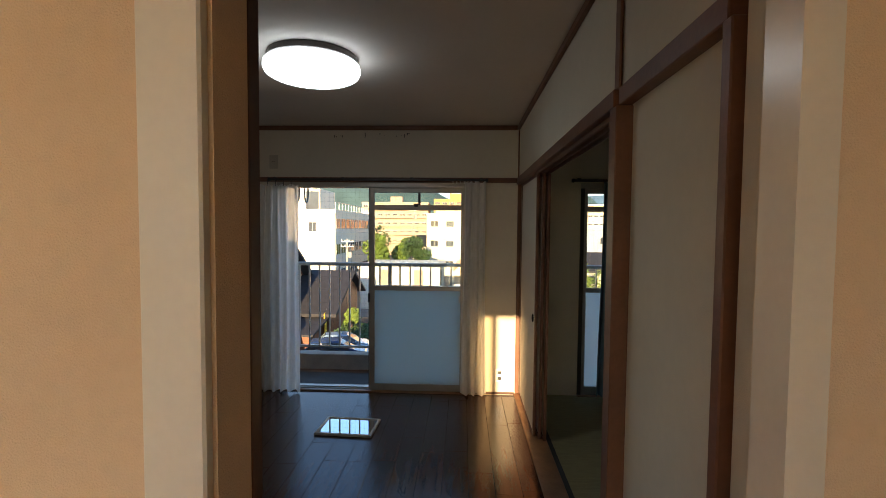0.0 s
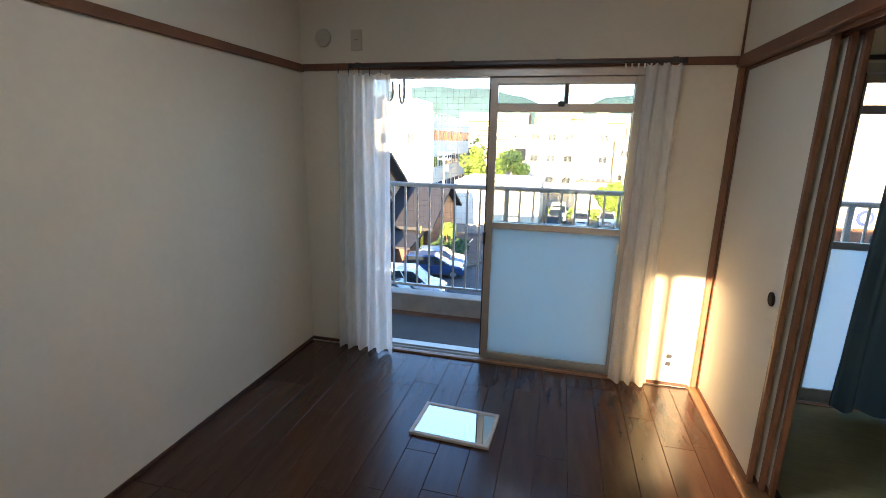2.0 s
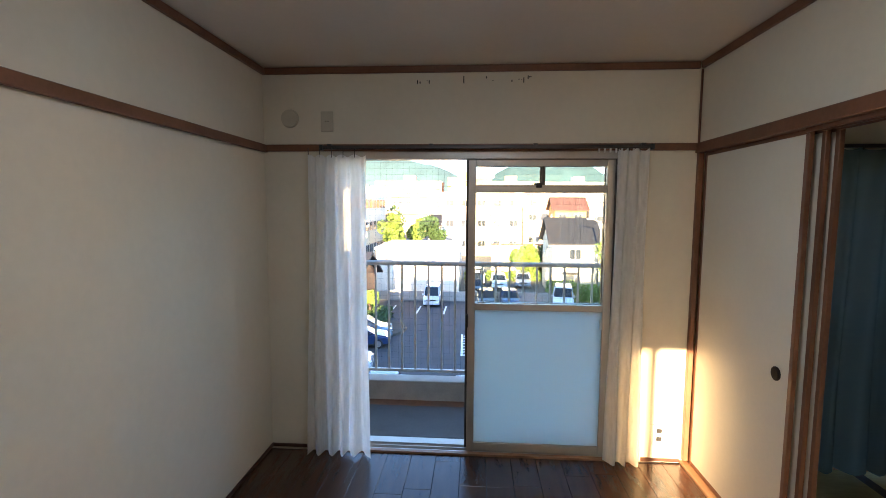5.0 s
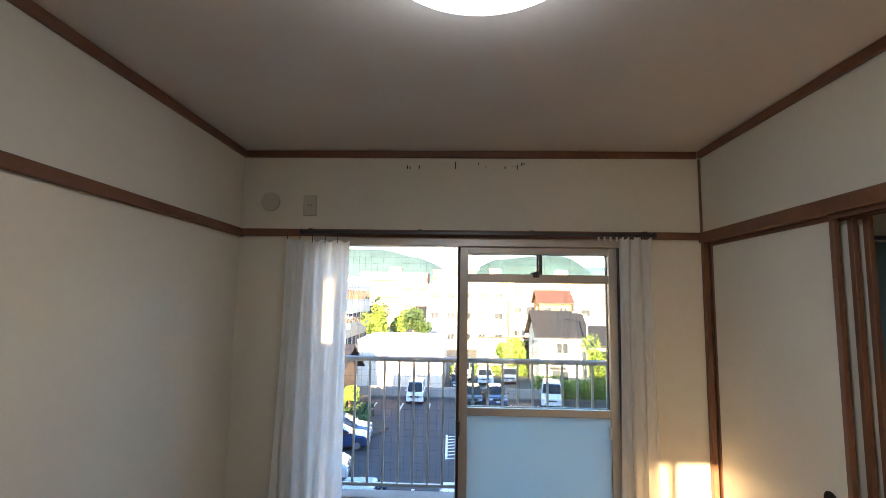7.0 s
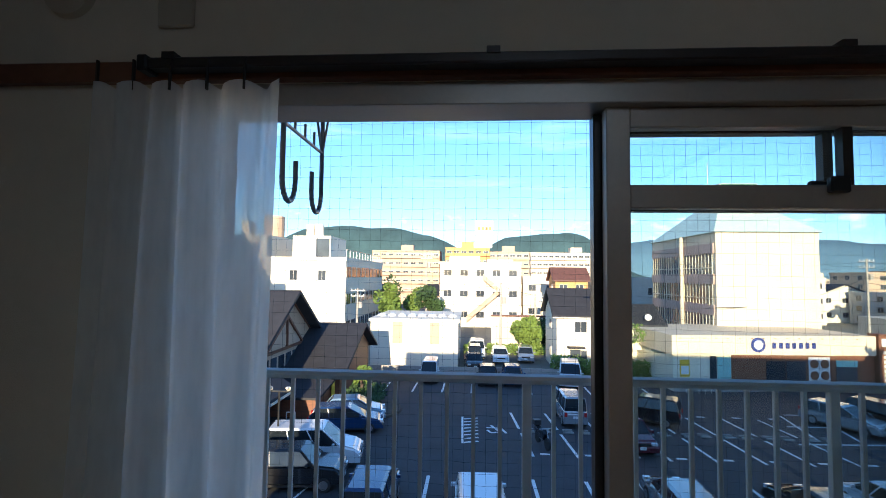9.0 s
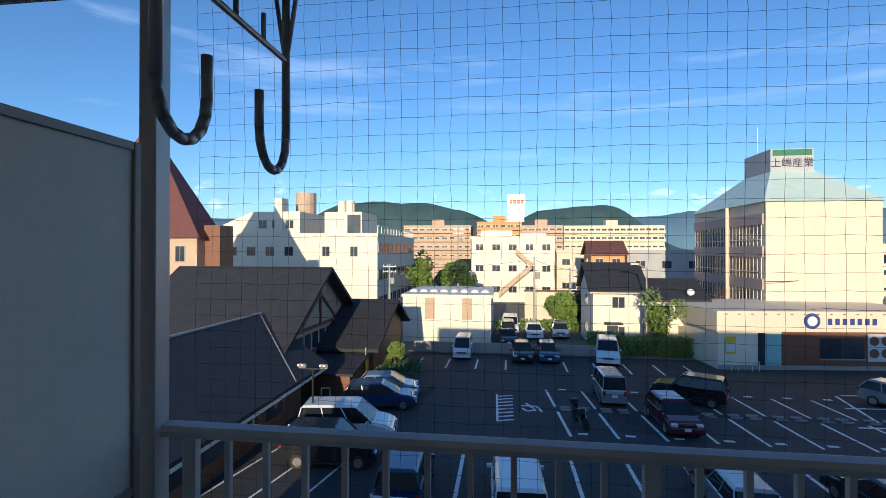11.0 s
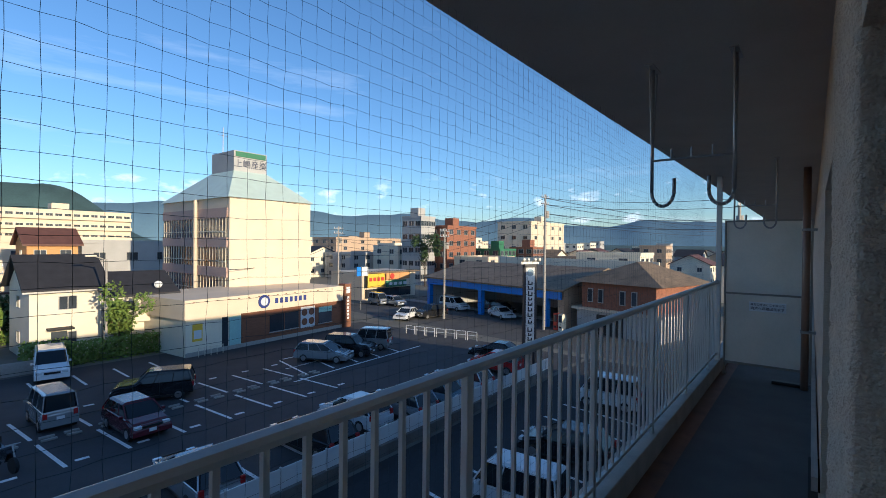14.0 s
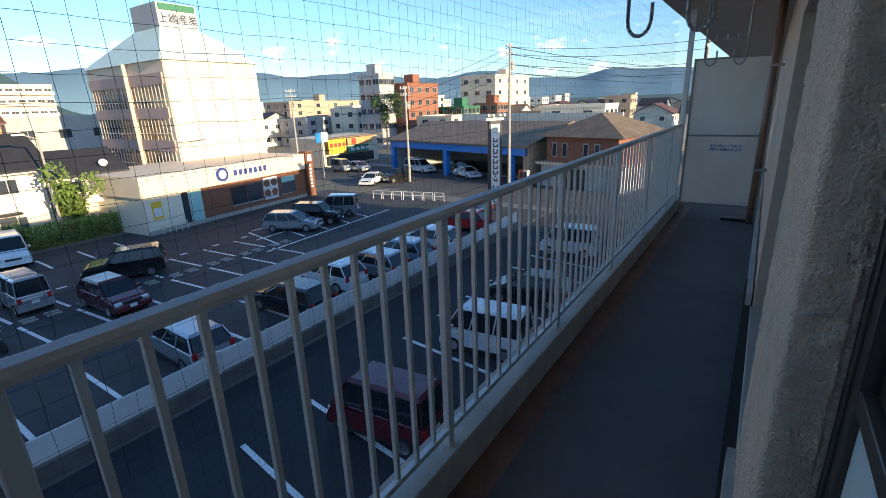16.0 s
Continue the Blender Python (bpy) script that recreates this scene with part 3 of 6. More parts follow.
struct("wall_building_lower", [(-11, 30, 0.1, 0.25, -7.8, -0.3), (-11, 30, YHALL - 0.15, YHALL, -7.8, -0.3)], M_STUCCO, "roughcast wall of the lower storeys")
struct("wall_building_rear", [(-11, XL - 0.15, YHALL - 0.15, YHALL, -0.3, 2.45), (RXE, 30, YHALL - 0.15, YHALL, -0.3, 2.45)], M_STUCCO, "roughcast rear wall")

ry = BY
R = thing("balcony_railing", "pale grey painted steel balcony railing with thin bars", "railing")
bm = bmesh.new()
prism(bm, [(ry - 0.03, 1.035), (ry - 0.022, 1.05), (ry, 1.058), (ry + 0.022, 1.05), (ry + 0.03, 1.035), (ry + 0.026, 1.018), (ry - 0.026, 1.018)], PXL, 5.95)
part("top_rail", bm, M_RAIL, R, "rounded top rail")
pbox("bottom_rail", (PXL, 5.95, ry - 0.014, ry + 0.014, 0.06, 0.085), M_RAIL, R, bevel=0.003)
pitch = 0.1175
bm = bmesh.new()
bx(bm, -0.0085, 0.0085, ry - 0.0085, ry + 0.0085, 0.085, 1.02)
bar_me = mesh_of("bar", bm, M_RAIL)
bm = bmesh.new()
bx(bm, -0.02, 0.02, ry - 0.016, ry + 0.016, -0.01, 1.02)
post_me = mesh_of("post", bm, M_RAIL, bevel=0.003)
k0 = -12
for k in range(k0, 64):
    x = -1.318 + k * pitch
    if PXL + 0.03 < x < 5.72:
        o = new("post" if k % 11 == 0 else "bar", post_me if k % 11 == 0 else bar_me)
        o.location.x, o.parent = x, R

P_NOTICE = mat("white_notice", (0.85, 0.86, 0.88), 0.5, vary=0.02)
def partition(x, label):
    p = thing("balcony_partition", label, "partition", "balcony partitions")
    y0, y1, zt = 0.235, 1.165, 1.86
    pbox("board_upper", (x - 0.006, x + 0.006, y0 + 0.022, y1 - 0.022, 0.912, zt - 0.022), M_PANEL, p)
    pbox("board_lower", (x - 0.006, x + 0.006, y0 + 0.022, y1 - 0.022, 0.0, 0.888), M_PANEL, p)
    for d in ((y0, y0 + 0.024), (y1 - 0.024, y1)):
        pbox("upright", (x - 0.016, x + 0.016, d[0], d[1], BZ - 0.01, zt), M_PANELF, p, bevel=0.002)
    for z in ((-0.03, 0.0), (0.888, 0.912), (zt - 0.024, zt)):
        pbox("cross_bar", (x - 0.014, x + 0.014, y0 + 0.024, y1 - 0.024, z[0], z[1]), M_PANELF, p, bevel=0.002)
    for y in (y0 + 0.012, y1 - 0.012):
        pbox("foot", (x - 0.03, x + 0.03, y - 0.02, y + 0.02, BZ - 0.015, BZ + 0.02), M_PANELF, p, bevel=0.003)
    pbox("corner_post", (x - 0.025, x + 0.03, 1.20, 1.262, -0.03, 2.45), M_RAIL, p, bevel=0.003)
    return p
pr = partition(PXR, "grey board escape partition with a white notice")
pbox("notice", (PXR - 0.0085, PXR - 0.0062, 0.49, 0.88, 0.683, 0.803), P_NOTICE, pr, "white notice with two dark lines")
text("notice_line", "非常の際はここを破って", 0.033, Matrix.Translation((PXR - 0.009, 0.685, 0.768)) @ pose(0, 0, 0, 90, 0, -90), M_TEXTB, pr)
text("notice_line", "隣戸へ避難出来ます", 0.04, Matrix.Translation((PXR - 0.009, 0.685, 0.718)) @ pose(0, 0, 0, 90, 0, -90), M_TEXTB, pr)
partition(PXL - 0.02, "grey board partition at the balcony end")
bl_ = thing("drain_block", "small dark block lying by the partition", "block")
pbox("block", (5.55, 5.66, 0.33, 0.62, BZ, BZ + 0.04), M_BLACK, bl_, bevel=0.006)

def pole_hook(x, label, drop=0.0):
    h = thing("laundry_bracket", label, "bracket", "laundry pole brackets")
    for y, sg_ in ((0.55, 1), (0.93, -1)):
        bm = bmesh.new()
        tube(bm, [(x, y, 2.45), (x, y, 1.86 - drop)] + [(x, y + sg_ * (0.055 - 0.055 * math.cos(a)), 1.86 - drop - 0.075 * math.sin(a)) for a in [math.pi * i / 8 for i in range(1, 9)]] + [(x, y + sg_ * 0.11, 1.93 - drop)], 0.009, 8)
        part("hook", bm, M_STEEL, h, smooth=True)
        for dx in (-0.075, 0.075):
            bm = bmesh.new()
            rod(bm, (x + dx, y, 2.45), (x, y, 2.02 - drop), 0.005)
            part("strut", bm, M_STEEL, h)
        pbox("foot_plate", (x - 0.09, x + 0.09, y - 0.02, y + 0.02, 2.442, 2.4495), M_STEEL, h)
    bm = bmesh.new()
    rod(bm, (x, 0.55, 2.03 - drop), (x, 0.93, 2.03 - drop), 0.006)
    part("cross_bar", bm, M_STEEL, h)
    for i in range(1, 4):
        bm = bmesh.new()
        rod(bm, (x, 0.55 + i * 0.095, 2.03 - drop), (x, 0.55 + i * 0.095, 2.085 - drop), 0.005)
        part("peg", bm, M_STEEL, h)
    return h
pole_hook(-2.165, "grey steel laundry pole bracket with two hooks", 0.06)
hb = pole_hook(1.22, "grey steel laundry pole bracket with two hooks", 0.075)
copy_thing(hb, pose(3.4, 0, 0))
bm = bmesh.new(); rod(bm, (5.5, 0.30, BZ), (5.5, 0.30, 2.45), 0.04, 14)
dp = thing("drain_pipe", "brown vertical drain pipe beside the wall", "pipe")
part("pipe", bm, mat("brown_pipe", (0.22, 0.13, 0.09), 0.4), dp, smooth=True)
for z in (0.5, 1.7):
    pbox("clamp", (5.45, 5.55, 0.2, 0.345, z, z + 0.03), M_STEEL, dp)

# bird net from the soffit down, outside the railing
rng = random.Random(11)
verts, faces = [], []
def cord(pts, r=0.0005):
    base = len(verts)
    for p in pts:
        verts.extend(((p[0] - r, p[1], p[2] - r), (p[0] + r, p[1], p[2] + r), (p[0] + r * 0.3, p[1] + 1.6 * r, p[2] - r * 0.3)))
    for i in range(len(pts) - 1):
        a, b = base + 3 * i, base + 3 * i + 3
        for j in range(3):
            k = (j + 1) % 3
            faces.append((a + j, a + k, b + k, b + j))
cell, ny = 0.0525, 1.40
nxn, nzn = int((PXR - PXL) / cell), 50
knot = {}
for i in range(nxn + 1):
    for j in range(nzn + 1):
        x, z = PXL + i * cell, 2.45 - j * cell
        knot[i, j] = (x + 0.006 * noise.noise((x * 1.7, z * 2.3, 0.3)) + rng.gauss(0, 0.0014), ny + 0.02 * noise.noise((x, z, 5.1)), z + 0.012 * noise.noise((x * 0.9, z * 1.4, 8.0)) + rng.gauss(0, 0.0016))
for i in range(nxn + 1):
    cord([knot[i, j] for j in range(nzn + 1)])
for j in range(nzn + 1):
    cord([knot[i, j] for i in range(nxn + 1)])
me = bpy.data.meshes.new("bird_net")
me.from_pydata(verts, [], faces)
me.materials.append(M_NET)
tagged(new("bird_net", me), "thin dark square-mesh bird net hung outside the railing", "net", kind="stuff")

# ---- outside: materials ----
GZ = -7.8
M_ASPH = mat("asphalt", (0.050, 0.051, 0.055), 0.85, vary=0.22, scale=0.6, bump=0.5, bscale=40)
M_ROAD = mat("old_road", (0.085, 0.083, 0.08), 0.85, vary=0.2, scale=0.5, bump=0.4, bscale=40)
M_GROUND = mat("town_ground", (0.16, 0.155, 0.13), 0.9, vary=0.3, scale=0.05)
M_LINE = mat("road_paint", (0.84, 0.84, 0.82), 0.7, vary=0.15, scale=8)
M_WCREAM = mat("cream_render", (0.70, 0.59, 0.45), 0.8, vary=0.06, scale=0.6, bump=0.2, bscale=30)
M_WWHITE = mat("white_render", (0.78, 0.71, 0.57), 0.8, vary=0.07, scale=0.5, bump=0.2, bscale=30)
M_WGREY = mat("grey_render", (0.42, 0.42, 0.42), 0.8, vary=0.1, scale=0.5)
M_WTAN = mat("tan_render", (0.50, 0.37, 0.26), 0.8, vary=0.1, scale=0.5)
M_WBROWN = mat("brown_cladding", (0.20, 0.085, 0.045), 0.6, vary=0.2, scale=2, stretch=(1, 1, 6))
M_WORANGE = mat("orange_render", (0.60, 0.31, 0.12), 0.8, vary=0.1)
M_WPINK = mat("pinkish_band", (0.50, 0.36, 0.31), 0.8, vary=0.08)
M_BRICKW = mat("red_brick_face", (0.27, 0.115, 0.07), 0.85, vary=0.25, scale=3)
M_ROOFDK = mat("dark_slate_roof", (0.026, 0.026, 0.031), 0.75, vary=0.25, scale=1.5, bump=0.4, bscale=8, per_object=0.2)
M_ROOFBR = mat("brown_roof", (0.13, 0.06, 0.045), 0.65, vary=0.2, scale=1.5)
M_ROOFRED = mat("dark_red_roof", (0.12, 0.035, 0.03), 0.6, vary=0.15, scale=1.5)
M_ROOFGN = mat("verdigris_roof", (0.56, 0.68, 0.62), 0.5, vary=0.08, scale=1.0)
M_ROOFRUST = mat("rusty_sheet_roof", (0.21, 0.155, 0.10), 0.7, vary=0.3, scale=0.8, bump=0.5, bscale=12)
M_BLUE = mat("blue_steel", (0.03, 0.22, 0.72), 0.45, vary=0.1)
M_WIN = mat("dark_window", (0.05, 0.06, 0.075), 0.08, vary=0.2, scale=0.6, per_object=0.4)
M_WFRAME = mat("window_frame_metal", (0.42, 0.41, 0.40), 0.4, 0.4)
M_TEALP = mat("pale_teal_panel", (0.35, 0.58, 0.56), 0.6)
M_NAVY = mat("navy_sign", (0.03, 0.05, 0.22), 0.6)
M_YELLOW = mat("yellow_sign", (0.75, 0.50, 0.04), 0.6)
M_RED = mat("red_sign", (0.5, 0.05, 0.03), 0.6)
M_GREENS = mat("green_sign", (0.04, 0.17, 0.09), 0.6)
M_LEAF = mat("leaf_green", (0.15, 0.22, 0.04), 0.6, vary=0.4, scale=0.9)
M_LEAFD = mat("dark_leaf", (0.05, 0.09, 0.028), 0.6, vary=0.4, scale=0.9)
M_BARK = mat("bark", (0.10, 0.07, 0.05), 0.9, vary=0.3)
M_CONC = mat("concrete_pole", (0.36, 0.34, 0.31), 0.8, vary=0.12)
# Both hill colours carry the distance haze; the far one is mostly haze blue.
M_HILL = mat("wooded_hill_haze_tint", (0.07, 0.13, 0.13), 0.95, vary=0.25, scale=0.02)
M_HILLF = mat("far_hill_haze_blue", (0.13, 0.23, 0.32), 0.95, vary=0.12, scale=0.01)
M_TYRE = mat("tyre", (0.02, 0.02, 0.02), 0.8)
M_RIM = mat("alloy_rim", (0.5, 0.5, 0.5), 0.3, 0.9)
M_CARGL = mat("car_glass", (0.015, 0.02, 0.025), 0.04, vary=0.0)
M_HEAD = mat("headlamp", (0.8, 0.82, 0.85), 0.1, 0.3)
M_TAIL = mat("tail_lamp", (0.35, 0.02, 0.02), 0.15)
def paint(name, c, metal=0.0):
    return mat(name, c, 0.22, metal, vary=0.03, coat=0.6)
P_WHITE, P_SILVER = paint("white_car_paint", (0.72, 0.74, 0.76)), paint("silver_car_paint", (0.42, 0.44, 0.46), 0.5)
P_BLACK, P_RED = paint("black_car_paint", (0.012, 0.013, 0.016)), paint("maroon_car_paint", (0.10, 0.014, 0.022))
P_BLUE, P_LBLUE = paint("dark_blue_car_paint", (0.02, 0.045, 0.12)), paint("pale_blue_car_paint", (0.30, 0.42, 0.52), 0.3)
P_BRED = paint("bright_red_car_paint", (0.42, 0.02, 0.02))

struct("ground", [(-2600, 2600, -2600, 2600, GZ - 0.5, GZ)], M_GROUND, "flat town ground reaching to the hills")
struct("car_park", [(-30, 36.5, 15.0, 42.5, GZ, GZ + 0.006)], M_ASPH, "dark asphalt car park with white markings")
struct("car_park_near", [(-30, 36.5, 0.3, 14.6, GZ, GZ + 0.005)], mat("darker_yard_asphalt", (0.030, 0.030, 0.033), 0.85, vary=0.25, scale=0.7, bump=0.5, bscale=40), "dark asphalt yard below the balcony")
bm = bmesh.new()
prism(bm, [(34.0, -20), (47.0, -20), (56.0, 56), (42.2, 56)], GZ, GZ + 0.01, "z")
tagged(part("road", bm, M_ROAD), "grey town road beside the car park", kind="structure")
bm = bmesh.new()
prism(bm, [(47.0, -20), (48.6, -20), (57.4, 54), (55.8, 54)], GZ, GZ + 0.12, "z")
tagged(part("pavement", bm, M_CONC), "concrete pavement along the road", kind="structure")

def line(x0, y0, x1, y1, w=0.16):
    a = Vector((x0, y0, 0)); b = Vector((x1, y1, 0))
    d = (b - a).normalized().cross(Vector((0, 0, 1))) * w / 2
    bm = bmesh.new()
    prism(bm, [((a - d).x, (a - d).y), ((a + d).x, (a + d).y), ((b + d).x, (b + d).y), ((b - d).x, (b - d).y)], GZ + 0.006, GZ + 0.014, "z")
    o = part("marking", bm, M_LINE, bpy.data.objects["car_park"])
for k in range(8):
    x = 1.15 + 2.33 * k
    line(x, 32.0, x + 0.25, 28.6); line(x + 0.3, 27.8, x + 0.55, 24.2)
for k in range(10):
    if k not in (4,):
        line(-8.6 + 2.38 * k, 40.2, -8.65 + 2.38 * k, 37.0)
for k in range(5):
    line(19.6 + 2.35 * k, 33.2, 18.6 + 2.35 * k, 28.2)
line(18.5, 30.7, 29.5, 31.3); line(17.0, 27.4, 31.0, 28.4); line(20.0, 33.4, 31.0, 34.0)
for k in range(13):
    line(-3.5 + 2.4 * k, 21.4, -3.5 + 2.4 * k, 17.0)
for k in range(12):
    line(-3.0 + 2.5 * k, 11.6, -3.6 + 2.5 * k, 7.2)
for k in range(6):
    line(-19 + 1.9 * k, 15.5, -17.5 + 1.9 * k, 23.0, 0.1)
line(-2.1, 30.7, -2.0, 25.8, 0.14)
for k in range(8):
    line(-2.0, 25.9 + 0.62 * k, -1.1, 26.2 + 0.62 * k, 0.16)
for x0, y0, x1, y1 in ((-0.6, 28.6, 0.3, 28.6), (0.3, 28.6, 0.55, 27.7), (-0.3, 29.1, 0.2, 27.9), (0.2, 27.9, -0.35, 27.7), (-0.35, 27.7, -0.55, 28.2)):
    line(x0, y0, x1, y1, 0.16)
bm = bmesh.new()
bx(bm, -0.3, 0.3, -0.07, 0.07, 0, 0.1)
ws_me = mesh_of("wheel_stop", bm, M_CONC, bevel=0.015)
for k in range(8):
    for yy in (28.0, 28.45):
        for dx in (0.75, 1.7):
            o = tagged(new("wheel_stop", ws_me), "short pale concrete wheel stop on the asphalt", "wheel stop", "wheel stops")
            o.location = (1.2 + 2.33 * k + dx, yy, GZ + 0.006)
for k in range(8):
    line(2.1 + 2.33 * k, 24.6, 2.6 + 2.33 * k, 24.6, 0.22); line(2.0 + 2.33 * k, 32.3, 2.5 + 2.33 * k, 32.3, 0.22)

# low white guard fence along the near edge of the car park
F = thing("guard_fence", "low white panel fence on a concrete footing", "fence")
pbox("footing", (-6, 30, 14.85, 15.05, GZ, GZ + 0.5), mat("dark_concrete", (0.13, 0.125, 0.12), 0.85, vary=0.3, scale=1.2), F, "dark mottled concrete footing")
bm = bmesh.new()
bx(bm, 0.03, 1.97, -0.02, 0.02, 0.55, 1.3)
fp = mesh_of("panel", bm, P_WHITE)
bm = bmesh.new()
bx(bm, -0.03, 0.03, -0.03, 0.03, 0.5, 1.35)
fpo = mesh_of("post", bm, M_RAIL)
for k in range(18):
    for nm, me_ in (("panel", fp), ("post", fpo)):
        o = new(nm, me_)
        o.location, o.parent = (-6 + 2 * k, 14.95, GZ), F


# ---- outside: builders ----
def winmesh(w, h):
    key = "win_%.2f_%.2f" % (w, h)
    if key in bpy.data.meshes:
        return bpy.data.meshes[key], bpy.data.meshes[key + "_f"]
    bm = bmesh.new()
    bx(bm, -w / 2, w / 2, -0.03, 0.0, -h / 2, h / 2)
    a = mesh_of(key, bm, M_WIN)
    bm = bmesh.new()
    t_ = 0.05
    for d in ((-w / 2 - t_, w / 2 + t_, h / 2, h / 2 + t_), (-w / 2 - t_, w / 2 + t_, -h / 2 - t_, -h / 2), (-w / 2 - t_, -w / 2, -h / 2, h / 2), (w / 2, w / 2 + t_, -h / 2, h / 2), (-0.025, 0.025, -h / 2, h / 2)):
        bx(bm, d[0], d[1], -0.06, 0.0, d[2], d[3])
    return a, mesh_of(key + "_f", bm, M_WFRAME)
def windows(parent, p0, p1, zs, n, w, h):
    # n windows evenly along the face from p0 to p1 (outside lies to the right of that way)
    a, b = Vector((*p0, 0)), Vector((*p1, 0))
    ang = math.atan2(b.y - a.y, b.x - a.x)
    pm, fm = winmesh(w, h)
    for z in zs:
        for i in range(n):
            c = a + (b - a) * (i + 0.5) / n
            o = new("window", fm); o.parent = parent
            o.matrix_basis = Matrix.Translation((c.x, c.y, z)) @ pose(0, 0, 0, 0, 0, math.degrees(ang))
            g_ = new("pane", pm); g_.parent = o
def gable(bm, x0, x1, y0, y1, ze, zr, over=0.5, along="x", thick=0.18):
    if along == "x":
        ym = (y0 + y1) / 2
        s = (zr - ze) / (ym - y0)
        pl_ = [(y0 - over, ze - s * over), (ym, zr), (y1 + over, ze - s * over), (y1 + over, ze - s * over + thick), (ym, zr + thick), (y0 - over, ze - s * over + thick)]
        prism(bm, pl_, x0 - over, x1 + over, "x")
    else:
        xm = (x0 + x1) / 2
        s = (zr - ze) / (xm - x0)
        pl_ = [(x0 - over, ze - s * over), (xm, zr), (x1 + over, ze - s * over), (x1 + over, ze - s * over + thick), (xm, zr + thick), (x0 - over, ze - s * over + thick)]
        prism(bm, pl_, y0 - over, y1 + over, "y")
def gable_wall(bm, x0, x1, y0, y1, ze, zr, along):
    if along == "x":
        prism(bm, [(y0, GZ), (y0, ze), ((y0 + y1) / 2, zr), (y1, ze), (y1, GZ)], x0, x1, "x")
    else:
        prism(bm, [(x0, GZ), (x0, ze), ((x0 + x1) / 2, zr), (x1, ze), (x1, GZ)], y0, y1, "y")
def house(label, x0, x1, y0, y1, he, hr, wm, rm, along="x", nwin=3, group="", storeys=2):
    h = thing("house", label, "house", group)
    bm = bmesh.new(); gable_wall(bm, x0, x1, y0, y1, GZ + he, GZ + hr, along); part("wall", bm, wm, h)
    bm = bmesh.new(); gable(bm, x0, x1, y0, y1, GZ + he, GZ + hr, along=along); part("roof", bm, rm, h)
    zs = [GZ + he * (i + 0.55) / storeys for i in range(storeys)]
    windows(h, (x0, y0), (x1, y0), zs, nwin, 1.1, 1.0)
    windows(h, (x0, y1), (x0, y0), zs, max(1, nwin - 1), 0.9, 0.9)
    return h
def block(name, label, cat, x0, x1, y0, y1, ht, wm, n=4, rows=3, w=1.4, h=1.1, side=2, parapet=0.5, tanks=()):
    b = thing(name, label, cat)
    z1 = GZ + ht
    pbox("wall", (x0, x1, y0, y1, GZ, z1), wm, b)
    bm = bmesh.new()
    for d in ((x0 - 0.1, x1 + 0.1, y0 - 0.1, y0 + 0.15), (x0 - 0.1, x1 + 0.1, y1 - 0.15, y1 + 0.1), (x0 - 0.1, x0 + 0.15, y0 + 0.15, y1 - 0.15), (x1 - 0.15, x1 + 0.1, y0 + 0.15, y1 - 0.15)):
        bx(bm, *d, z1, z1 + parapet)
    part("parapet", bm, wm, b)
    zs = [GZ + ht * (i + 0.6) / rows for i in range(rows)]
    if n:
        windows(b, (x0, y0), (x1, y0), zs, n, w, h)
    if side:
        f = ((x0, y1), (x0, y0)) if x0 > 0 else ((x1, y0), (x1, y1))
        windows(b, f[0], f[1], zs, side, w, h)
    for tx, ty, tw, th in tanks:
        pbox("roof_room", (tx - tw / 2, tx + tw / 2, ty, ty + tw, z1, z1 + th), wm, b)
    return b
def leaves(name, c, r, n, size, m, parent, seed, squash=1.0):
    rg = random.Random(seed)
    vs, fs = [], []
    cl_ = [(Vector((rg.gauss(0, 0.5), rg.gauss(0, 0.5), rg.gauss(0, 0.45) * squash)) * r, rg.uniform(0.3, 0.6) * r) for _ in range(14)]
    for _ in range(n):
        cc, cr = rg.choice(cl_)
        d = Vector((rg.gauss(0, 1), rg.gauss(0, 1), rg.gauss(0, 1))).normalized() * cr * rg.uniform(0.6, 1.0)
        p = Vector(c) + cc + Vector((d.x, d.y, d.z * squash))
        u = Vector((rg.gauss(0, 1), rg.gauss(0, 1), rg.gauss(0, 1))).normalized()
        w = u.orthogonal().normalized() * size * rg.uniform(0.5, 1.2)
        u = u * size * rg.uniform(0.6, 1.3)
        i = len(vs)
        vs.extend((p - u, p + w, p + u, p - w))
        fs.append((i, i + 1, i + 2, i + 3))
    me_ = bpy.data.meshes.new(name)
    me_.from_pydata([tuple(v_) for v_ in vs], [], fs)
    me_.materials.append(m)
    o = new(name, me_)
    o.parent = parent
    return o
def tree(label, x, y, ht, r, m, seed, n=1500, size=0.16, squash=1.2):
    t_ = thing("tree", label, "tree", "trees")
    rg = random.Random(seed)
    bm = bmesh.new()
    bmesh.ops.create_cone(bm, cap_ends=True, segments=8, radius1=0.16, radius2=0.07, depth=ht * 0.7, matrix=pose(x, y, GZ + ht * 0.35))
    for k in range(5):
        a = rg.uniform(0, 6.28)
        rod(bm, (x, y, GZ + ht * rg.uniform(0.3, 0.6)), (x + r * 0.6 * math.cos(a), y + r * 0.6 * math.sin(a), GZ + ht * rg.uniform(0.6, 0.9)), 0.04, 5)
    part("trunk", bm, M_BARK, t_)
    leaves("crown", (x, y, GZ + ht - r * 0.9), r, n, size, m, t_, seed, squash)
